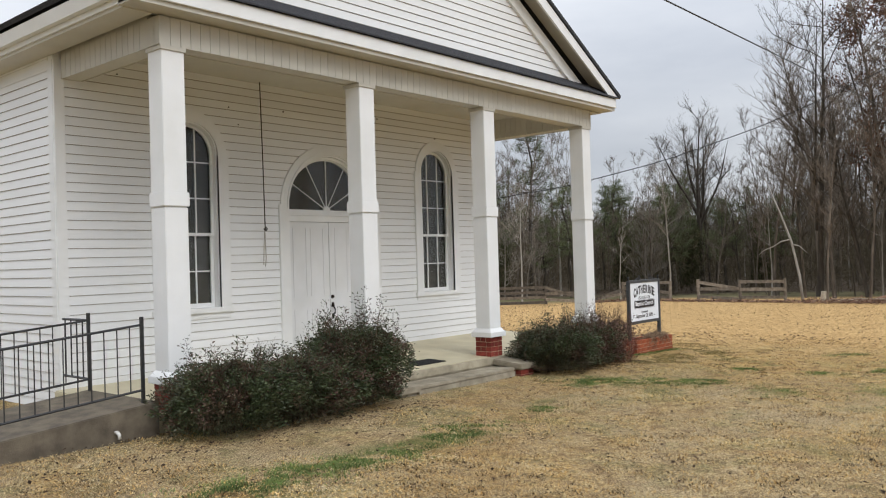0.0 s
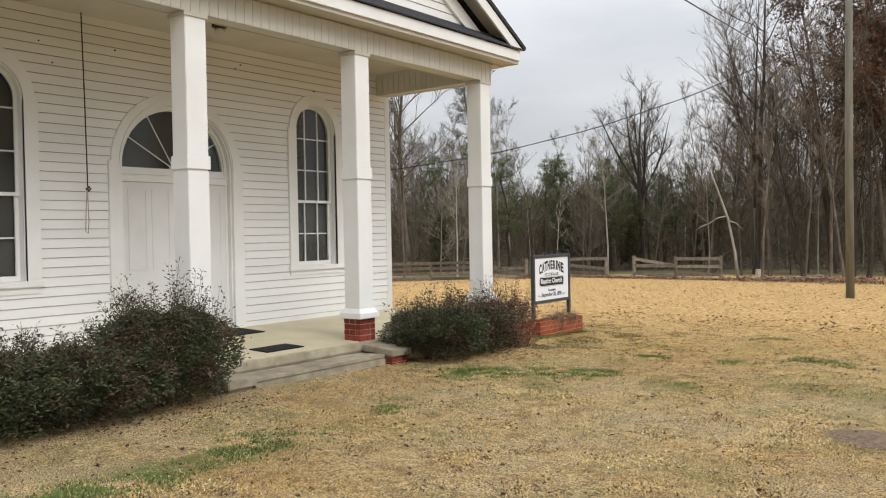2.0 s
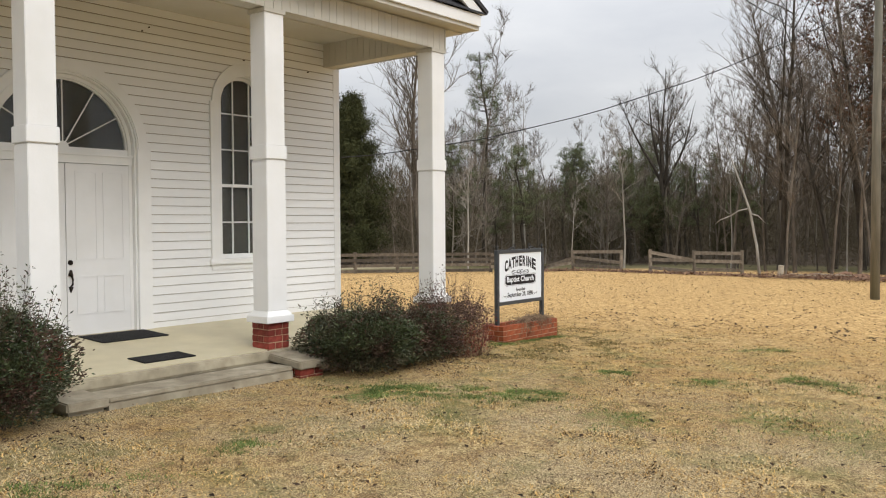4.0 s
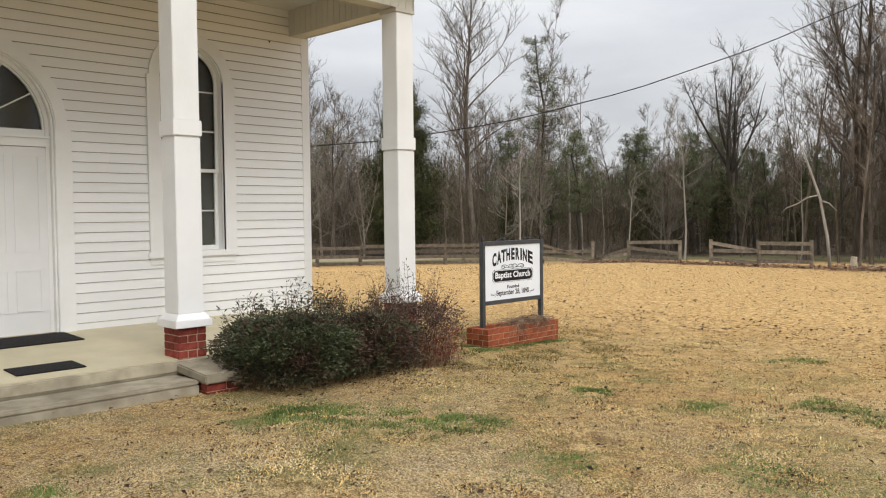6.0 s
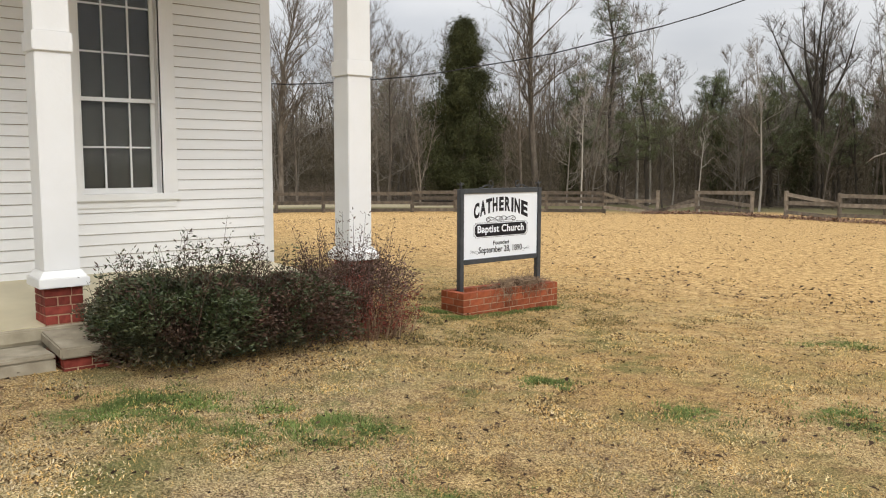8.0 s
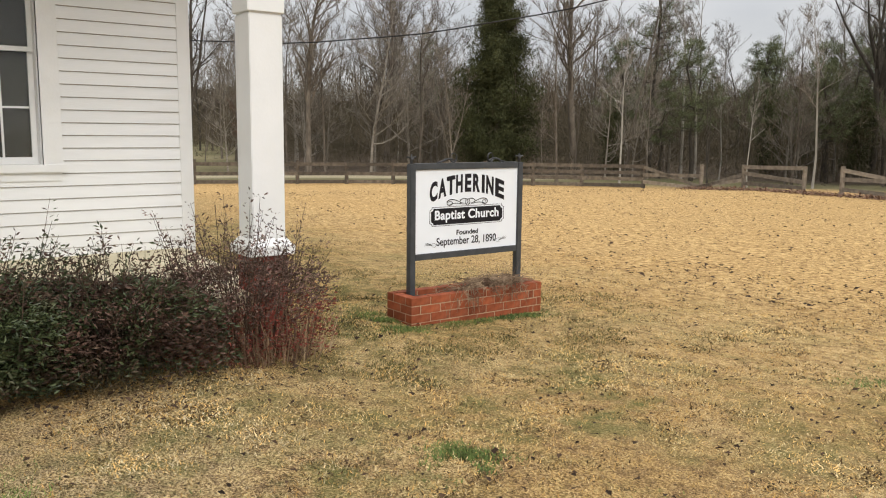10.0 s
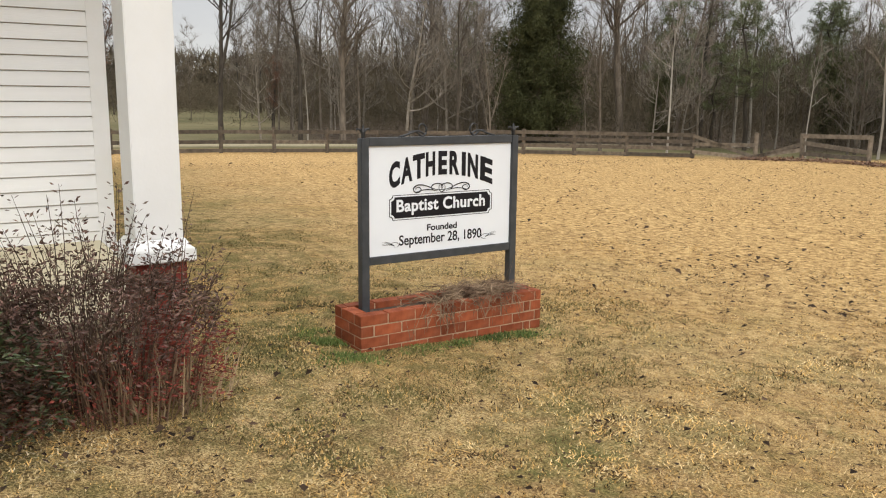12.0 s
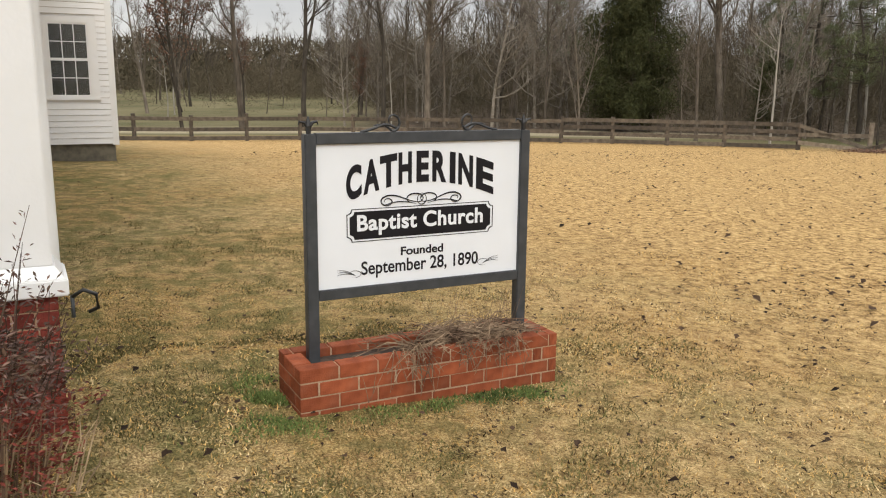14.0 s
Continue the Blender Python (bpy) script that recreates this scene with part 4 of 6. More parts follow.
# scrolls under the name
for s in (-1, 1):
    curl = [(0.493 + s * (0.168 + (0.034 - 0.021 * k / 30) * math.sin(k / 30 * 8.2)), 0.592 + (0.036 - 0.022 * k / 30) * math.cos(k / 30 * 8.2)) for k in range(31)]
    sweep = [(0.493 + s * 0.168 * k / 24, 0.606 - 0.026 * math.cos(math.pi * k / 24) - 0.004 * math.sin(2 * math.pi * k / 24)) for k in range(25)]
    flourish(sweep + curl[1:], width=0.0036)
    flourish([(0.493 + s * (0.034 + 0.040 * math.sin(a)), 0.604 + 0.034 * math.cos(a)) for a in [-2.6 + 5.6 * k / 24 for k in range(25)]], width=0.0032)
    flourish([(0.493 + s * (0.03 + 0.155 * k / 20), 0.566 + 0.020 * math.sin(math.pi * k / 20)) for k in range(21)], width=0.0028)
flourish([(0.493 + 0.022 * math.sin(6.283 * k / 24), 0.598 + 0.040 * math.cos(6.283 * k / 24)) for k in range(25)], width=0.0024)
for s, ux in ((-1, 0.188), (1, 0.795)):
    for k in range(3):
        flourish([(ux + s * (0.015 + 0.085 * j / 10), 0.085 + (0.012 + 0.018 * k) * (j / 10) + 0.012 * math.sin(math.pi * j / 10)) for j in range(11)], width=0.0013)
    flourish([(ux + s * 0.02 + s * 0.03 * math.cos(5 * j / 14), 0.095 + 0.025 * math.sin(5 * j / 14)) for j in range(15)], width=0.0013)
# iron scrolls on the top rail
for y in (SY0 + FR / 2, SY1 - FR / 2):
    fin = part("finial", Geo().tube([(SX, y, 0.985), (SX, y, 1.03), (SX, y, 1.075)], [0.012, 0.016, 0.004], 8), IRON, sign)
    for s in (-1, 1):
        part("finial_leaf", Geo().tube([(SX, y, 1.01), (SX, y + s * 0.02, 1.045), (SX, y + s * 0.045, 1.05), (SX, y + s * 0.05, 1.035)], [0.008, 0.009, 0.007, 0.003], 6), IRON, fin)
for yc, s in ((SY0 + 0.47, 1), (SY1 - 0.37, -1)):
    pts = [(SX, yc - s * 0.17, 0.995)]
    pts += [(SX, yc - s * (0.17 - 0.22 * k / 12), 0.995 + 0.030 * math.sin(math.pi * k / 12) - 0.01 * math.sin(2 * math.pi * k / 12)) for k in range(1, 12)]
    part("iron_scroll", Geo().tube(pts, 0.0075, 6), IRON, sign)
    curl = [(SX, yc + s * (0.005 + (0.05 - 0.035 * k / 18) * math.sin(0.3 * k)), 1.045 - (0.05 - 0.03 * k / 18) * math.cos(0.3 * k)) for k in range(19)]
    part("iron_scroll", Geo().tube(curl, [0.009 - 0.0003 * k for k in range(19)], 6), IRON, sign)
    leafy = [(SX, yc - s * 0.10 * (k / 8), 1.0 + 0.06 * math.sin(math.pi * 0.5 * k / 8) * (1 - 0.6 * k / 8)) for k in range(9)]
    part("iron_scroll", Geo().tube(leafy, [0.008 - 0.0007 * k for k in range(9)], 6), IRON, sign)

planter = base_at("brick_planter", 0, 0, 0, "low red brick planter with soil and dry stems", "planter")
PX0, PX1, PY0, PY1, PZ1 = -7.865, -7.487, 14.160, 15.662, -0.142
core = Geo()
T = 0.088
core.box(PX0 + 0.003, PY0 + 0.003, -0.75, PX1 - 0.003, PY0 + T, PZ1 - 0.006)
core.box(PX0 + 0.003, PY1 - T, -0.75, PX1 - 0.003, PY1 - 0.003, PZ1 - 0.006)
core.box(PX0 + 0.003, PY0 + T, -0.75, PX0 + T, PY1 - T, PZ1 - 0.006)
core.box(PX1 - T, PY0 + T, -0.75, PX1 - 0.003, PY1 - T, PZ1 - 0.006)
part("mortar_core", core, MORTAR, planter)
part("soil", Geo().box(PX0 + T, PY0 + T, -0.7, PX1 - T, PY1 - T, -0.185), SOIL, planter)

# ---- fence ----
def fence_panel(p, q, heights=(0.30, 0.66, 1.0), drops=None, mat=FENCE, post_a=True, post_b=False, plank=0.165, gone=()):
    f = base_at("fence_panel", p[0], p[1], ground_z(*p), "weathered plank fence panel with post and rails" if not drops else "broken weathered fence panel with fallen rails", "fence", "field fence")
    d = Vector((q[0] - p[0], q[1] - p[1], ground_z(*q) - ground_z(*p)))
    f.matrix_basis = pose(p[0], p[1], ground_z(*p))
    side = Vector((-d.y, d.x, 0)).normalized()
    for use, o in ((post_a, Vector((0, 0, 0))), (post_b, d)):
        if use:
            lean = random.uniform(-0.03, 0.03)
            g = Geo().tube([o + Vector((0, 0, -0.3)), o + Vector((lean, lean, 1.12 + random.uniform(-0.05, 0.06)))], 0.095, 6)
            part("post", g, mat, f)
    for k, h in enumerate(heights):
        if k in gone:
            continue
        a, b = Vector((0, 0, h)), d + Vector((0, 0, h))
        if drops and k in drops:
            da, db = drops[k]
            a.z += da
            b.z += db
        a, b = a - side * 0.07, b - side * 0.07
        g = Geo()
        i = 0
        g.v = [tuple(v + side * t + Vector((0, 0, w))) for v in (a, b) for t in (-0.02, 0.02) for w in (-plank / 2, plank / 2)]
        g.f = [(0, 1, 3, 2), (4, 6, 7, 5), (0, 4, 5, 1), (2, 3, 7, 6), (0, 2, 6, 4), (1, 5, 7, 3)]
        part("rail", g, mat, f)
    return f


FENCE_LINE = [(-43.0, 2.0), (-41.4, 15.0), (-39.6, 24.0), (-36.8, 30.5), (-33.2, 36.2), (-30.0, 39.6), (-27.9, 41.6)]


def along(line, gap):
    out = []
    for a, b in zip(line, line[1:]):
        n = max(1, round(math.hypot(b[0] - a[0], b[1] - a[1]) / gap))
        out += [(a[0] + (b[0] - a[0]) * k / n, a[1] + (b[1] - a[1]) * k / n) for k in range(n)]
    return out + [line[-1]]


fence_posts = along(FENCE_LINE, 2.45)
for p, q in zip(fence_posts, fence_posts[1:]):
    fence_panel(p, q, (0.12, 0.50, 0.95) if q[0] < -34 else (0.12, 0.42, 0.72, 1.02), post_b=q == fence_posts[-1])
fence_panel((-27.9, 41.6), (-25.6, 42.9), (0.3, 0.62, 1.0), {0: (0.0, -0.25), 2: (0.0, -0.9)}, post_a=False, post_b=True, mat=FENCE_GREY)
fence_panel((-25.6, 42.9), (-23.6, 43.3), (0.25, 0.6), {0: (-0.1, 0.2), 1: (-0.5, 0.1)}, post_a=False, mat=FENCE_GREY)
fence_panel((-23.6, 43.3), (-20.6, 43.0), (0.30, 0.70, 1.02), {1: (0.05, -0.25), 0: (0.0, -0.1)}, post_b=True, mat=FENCE_GREY)
fence_panel((-18.9, 42.9), (-16.9, 43.6), (0.3, 0.65, 1.0), {2: (0.02, -0.35), 0: (-0.05, -0.2)}, post_b=False, mat=FENCE_GREY)
fence_panel((-16.9, 43.6), (-14.9, 44.6), (0.2, 0.62, 1.02), None, post_b=True, mat=FENCE_GREY)

# ---- utility pole and cables ----
PLX, PLY = -5.75, 29.4
pole = base_at("utility_pole", PLX, PLY, ground_z(PLX, PLY), "weathered grey-green wooden utility pole in the lawn", "utility pole")
part("shaft", Geo().tube([(0, 0, -0.5), (0, 0, 5), (0.05, 0, 11.5)], [0.125, 0.112, 0.09], 14), POLE, pole, smooth=True)
part("insulator", Geo().tube([(0.15, 0, 9.6), (0.3, 0, 9.65)], [0.03, 0.05], 8), PALEWOOD, pole)
part("bracket", Geo().box(-0.02, -0.05, 9.55, 0.3, 0.05, 9.61), IRON, pole)


def cable(a, b, sag, label, r=0.022):
    a, b = Vector(a), Vector(b)
    pts = [a.lerp(b, k / 24) - Vector((0, 0, sag * 4 * (k / 24) * (1 - k / 24))) for k in range(25)]
    tagged(part("overhead_cable", Geo().tube(pts, r, 6), WIRE), label, "cable", "overhead cables")


# service drop from the pole to the rear wing
run = [-11.3 + 24.07 * k / 30 for k in range(31)]
long_run = [Vector((0.7986 * u - 15.948, 0.6018 * u + 21.164 + 0.035 * max(0, u), 0.01547 * u * u + 0.1192 * u + 3.401 + 0.012 * math.sin(u * 2.1))) for u in run]
long_run.insert(0, Vector((-25.1, 14.25, 3.93)))
tagged(part("overhead_cable", Geo().tube(long_run, 0.014, 6), WIRE), "black service cable sagging from the pole to the rear wing", "cable", "overhead cables")
cable((-4.6, 4.0, 4.7), (-9.0, 46.0, 7.6), 0.0, "thin overhead cable crossing above the lawn", 0.012)

# ---- shrubs ----
def leaf_cloud(rng, pts, dirs, size):
    """Small pointed leaves, folded along the midrib, one at each point."""
    verts, faces = [], []
    for p, d in zip(pts, dirs):
        d = d.normalized()
        side = d.cross(Vector((rng.uniform(-1, 1), rng.uniform(-1, 1), rng.uniform(-0.3, 1)))).normalized()
        up = side.cross(d)
        ln = size * rng.uniform(0.7, 1.35)
        w = ln * rng.uniform(0.13, 0.20)
        i = len(verts)
        verts += [tuple(p), tuple(p + d * ln * 0.5 + side * w + up * w * 0.35), tuple(p + d * ln), tuple(p + d * ln * 0.5 - side * w + up * w * 0.35)]
        faces += [(i, i + 1, i + 2), (i, i + 2, i + 3)]
    return verts, faces


def shrub(x, y, rx, ry, h, seed, mats, label, leaves=11000, size=0.037, sprays=46, spray_h=0.22, open_base=0.12):
    rng = random.Random(seed)
    z0 = ground_z(x, y)
    s = base_at("shrub", x, y, z0 - 0.02, label, "shrub", "foundation shrubs")
    stems = Geo()

    def envelope(a, k):
        # a broad, uneven mass: k is the height from 0 to 1
        ca, sa = math.cos(a), math.sin(a)
        square = 1.0 / (abs(ca) ** 3 + abs(sa) ** 3) ** (1 / 3)
        r = (0.80 + 0.20 * math.sin(min(1, k * 2.2) * math.pi / 2)) * math.sqrt(max(0.0, 1 - max(0, (k - 0.60) / 0.42) ** 2.6))
        r *= square * (1 + 0.30 * noise.noise((ca * 1.9 + seed, sa * 1.9, k * 2.6)) + 0.24 * noise.noise((ca * 5 + seed, sa * 5, k * 6)))
        return r
    groups = [([], []) for _ in mats]
    for _ in range(leaves):
        a = rng.uniform(0, 2 * math.pi)
        k = open_base + (1 - open_base) * rng.random() ** 0.85
        e = envelope(a, k) * (1 - 0.75 * rng.random() ** 2.0) * (1 + abs(rng.gauss(0, 0.06)))
        p = Vector((rx * e * math.cos(a), ry * e * math.sin(a), h * k * (1 + 0.16 * noise.noise((rx * e * math.cos(a) * 4 + seed, ry * e * math.sin(a) * 4, 2)))))
        d = Vector((math.cos(a) + rng.uniform(-0.9, 0.9), math.sin(a) + rng.uniform(-0.9, 0.9), rng.uniform(-0.5, 0.9)))
        which = 0
        if len(mats) > 1:
            which = int(len(mats) * (0.5 + 0.75 * noise.noise((p.x * 3 + 9, p.y * 3 + seed, p.z * 3)) + rng.uniform(-0.25, 0.25)))
            if mats[0] == LEAF_RED:
                which = int(3 * (k * 0.82 + rng.uniform(-0.30, 0.12)))
            which = max(0, min(len(mats) - 1, which))
        groups[which][0].append(p)
        groups[which][1].append(d)
    # sprays that stand out of the top
    for _ in range(sprays):
        a = rng.uniform(0, 2 * math.pi)
        q = math.sqrt(rng.random()) * 0.98
        base = Vector((rx * q * math.cos(a), ry * q * math.sin(a), h * (0.86 - 0.42 * q ** 3)))
        tip = base + Vector((rng.uniform(-0.10, 0.10) + 0.09 * math.cos(a), rng.uniform(-0.10, 0.10) + 0.09 * math.sin(a), spray_h * rng.uniform(0.25, 1.2) * (0.55 + 0.7 * abs(noise.noise((base.x * 4 + seed, base.y * 4, 0))))))
        stems.tube([base, base.lerp(tip, 0.5) + Vector((rng.uniform(-.01, .01), rng.uniform(-.01, .01), 0.01)), tip], [0.003, 0.0025, 0.0012], 3, cap=False)
        for j in range(rng.randint(16, 32)):
            p = base.lerp(tip, 0.25 + 0.75 * rng.random())
            d = Vector((rng.uniform(-1, 1), rng.uniform(-1, 1), rng.uniform(-0.2, 0.9)))
            p = p + d.normalized() * rng.uniform(0, 0.05)
            g = rng.choice(groups[1:] if mats[0] == LEAF_RED else groups)
            g[0].append(p)
            g[1].append(d)
    for _ in range(70):
        a = rng.uniform(0, 2 * math.pi)
        q = rng.uniform(0.1, 0.8)
        b = Vector((rx * 0.35 * q * math.cos(a), ry * 0.6 * q * math.sin(a), 0))
        t = Vector((rx * q * math.cos(a), ry * q * math.sin(a), h * rng.uniform(0.6, 0.95)))
        m = b.lerp(t, 0.5) + Vector((rng.uniform(-.05, .05), rng.uniform(-.05, .05), 0.04))
        stems.tube([b, m, t], [0.007, 0.005, 0.002], 4, cap=False)
    part("branchwork", raw_mesh("branchwork", stems.v, stems.f, STEM), STEM, s)
    for (pts, dirs), m in zip(groups, mats):
        v, f = leaf_cloud(rng, pts, dirs, size)
        part("foliage", raw_mesh("foliage", v, f, m), m, s)
    return s


shrub(-7.20, 4.95, 0.50, 0.60, 0.68, 11, (LEAF_GREEN, LEAF_GREEN, LEAF_PURPLE), "dense dark green and purple evergreen foundation shrub", 27000, sprays=142, spray_h=0.42)
shrub(-7.15, 5.80, 0.52, 0.66, 0.65, 12, (LEAF_GREEN, LEAF_PURPLE, LEAF_GREEN), "dense dark green and purple evergreen foundation shrub", 27000, sprays=142, spray_h=0.42)
shrub(-7.24, 6.72, 0.46, 0.62, 0.92, 13, (LEAF_GREEN, LEAF_GREEN, LEAF_PURPLE), "taller dark green and purple shrub beside the steps", 31000, sprays=204, spray_h=0.62)
shrub(-7.08, 10.78, 0.54, 0.56, 0.66, 14, (LEAF_GREEN, LEAF_GREEN, LEAF_PURPLE), "dense dark green foundation shrub with leafy sprays", 30000, sprays=136, spray_h=0.55)
shrub(-7.12, 11.58, 0.52, 0.60, 0.62, 15, (LEAF_PURPLE, LEAF_GREEN, LEAF_PURPLE), "dark green and purple foundation shrub, unclipped", 26000, sprays=124, spray_h=0.46)
shrub(-7.20, 12.50, 0.40, 0.58, 0.68, 16, (LEAF_RED, LEAF_ROSE, LEAF_PURPLE), "thin nandina shrub, red below, with airy purple-green tops", 11500, size=0.030, sprays=150, spray_h=0.57, open_base=0.04)


def stalk_clump(x, y, n, h, spread, seed, mat, label):
    rng = random.Random(seed)
    g = Geo()
    for _ in range(n):
        a, q = rng.uniform(0, 6.283), math.sqrt(rng.random())
        b = Vector((0.22 * q * math.cos(a), 0.34 * q * math.sin(a), -0.03))
        hh = h * rng.uniform(0.35, 1.1)
        out = Vector((math.cos(a), math.sin(a), 0)) * spread * rng.uniform(0.2, 1.2)
        t = b + out + Vector((0, 0, hh))
        if rng.random() < 0.25:
            t.z = hh * 0.25
        m = b.lerp(t, 0.55) + Vector((rng.uniform(-.03, .03), rng.uniform(-.03, .03), hh * 0.18))
        g.tube([b, m, t], [0.004, 0.0035, 0.0015], 3, cap=False)
    ob = part("dry_stalks", raw_mesh("dry_stalks", g.v, g.f, mat), mat)
    ob.location = (x, y, ground_z(x, y))
    tagged(ob, label, "dry plant", "dry stalk clumps", "stuff")


stalk_clump(-7.08, 12.66, 150, 0.50, 0.13, 3, STALK, "bare brown stalks at the foot of the nandina")
stalk_clump(-7.10, 12.80, 80, 0.34, 0.12, 4, STRAW, "pale straw-coloured dry grass stalks by the column")
# loose dry stems trailing over the planter
rng = random.Random(21)
g = Geo()


def stem(b, m, t, thick):
    g.tube([b, b.lerp(m, 0.5) + Vector((rng.gauss(0, .008), rng.gauss(0, .008), 0.012)), m, t], [thick, thick * 0.9, thick * 0.7, thick * 0.35], 3, cap=False)


def side_shoots(m, t, n, reach):
    for _ in range(n):
        p = m.lerp(t, rng.random())
        e = p + Vector((rng.gauss(0, reach * 0.5), rng.gauss(0, reach), rng.gauss(0.0, reach * 0.45)))
        e.z = max(e.z, -0.19)
        g.tube([p, p.lerp(e, 0.5) + Vector((0, 0, 0.006)), e], [0.0022, 0.0018, 0.0009], 3, cap=False)


for k in range(230):
    hub = Vector((-7.68 + rng.gauss(0, 0.04), rng.choice((14.88, 14.92, 15.12, 15.22, 15.34)) + rng.gauss(0, 0.03), -0.20))
    way = rng.choice((-1, 1, 1, 1)) if hub.y < 15 else rng.choice((-1, 1))
    ln = rng.uniform(0.12, 0.50) * (1.0 if hub.y < 15 else 0.75)
    t = hub + Vector((rng.gauss(0.02, 0.09), way * ln, rng.uniform(0.03, 0.13)))
    t.x = min(-7.42, max(-7.86, t.x))
    t.y = min(15.60, max(14.36, t.y))
    m = hub.lerp(t, 0.5) + Vector((rng.gauss(0, 0.02), 0, rng.uniform(0.02, 0.09)))
    stem(hub, m, t, 0.0044)
    side_shoots(m, t, 2, 0.06)
for k in range(70):
    # over the front edge and down the bricks
    hub = Vector((-7.62, rng.choice((14.74, 14.78, 15.1, 15.2, 15.35)) + rng.gauss(0, 0.05), -0.19))
    m = Vector((-7.475, hub.y + rng.gauss(0, 0.05), -0.115 + rng.uniform(0, 0.04)))
    t = Vector((-7.455 + rng.uniform(0, 0.06), m.y + rng.gauss(0, 0.07), -0.16 - 0.20 * rng.random() ** 1.6))
    stem(hub, m, t, 0.0034)
    side_shoots(m, t, 3, 0.04)
for _ in range(46):
    b = Vector((-7.70 + rng.uniform(-0.1, 0.1), rng.uniform(14.95, 15.55), -0.20))
    t = b + Vector((rng.uniform(-0.1, 0.1), rng.uniform(-0.1, 0.14), rng.uniform(0.18, 0.40)))
    stem(b, b.lerp(t, 0.5) + Vector((rng.uniform(-.02, .02), rng.uniform(-.02, .02), 0)), t, 0.0015)
ob = part("dry_stems", raw_mesh("dry_stems", g.v, g.f, DRYTWIG), DRYTWIG)
tagged(ob, "tangle of dry brown stems spilling over the planter", "dry plant", kind="stuff")

# pipe end beside the corner column and a small drain by the ramp
pipe = base_at("hose_bib", -9.75, 13.26, ground_z(-9.8, 13.3), "small grey outdoor pipe end beside the brick pier", "pipe")
part("riser", Geo().tube([(0, 0, -0.1), (0, 0, 0.16)], 0.013, 8), STEEL, pipe, smooth=True)
part("coil", Geo().tube([(0, 0, 0.15), (0.03, 0.07, 0.20), (0.02, 0.15, 0.16), (0, 0.16, 0.06), (-0.02, 0.1, 0.03)], 0.014, 8), IRON, pipe, smooth=True)
drain = base_at("drain_pipe", -7.52, 3.95, ground_z(-7.5, 3.95), "short white drain pipe elbow in the ramp wall", "pipe")
part("elbow", Geo().tube([(-0.14, 0, 0.09), (-0.07, 0, 0.10), (-0.03, 0, 0.08), (-0.025, 0, 0.04)], 0.018, 10), PIPE, drain, smooth=True)


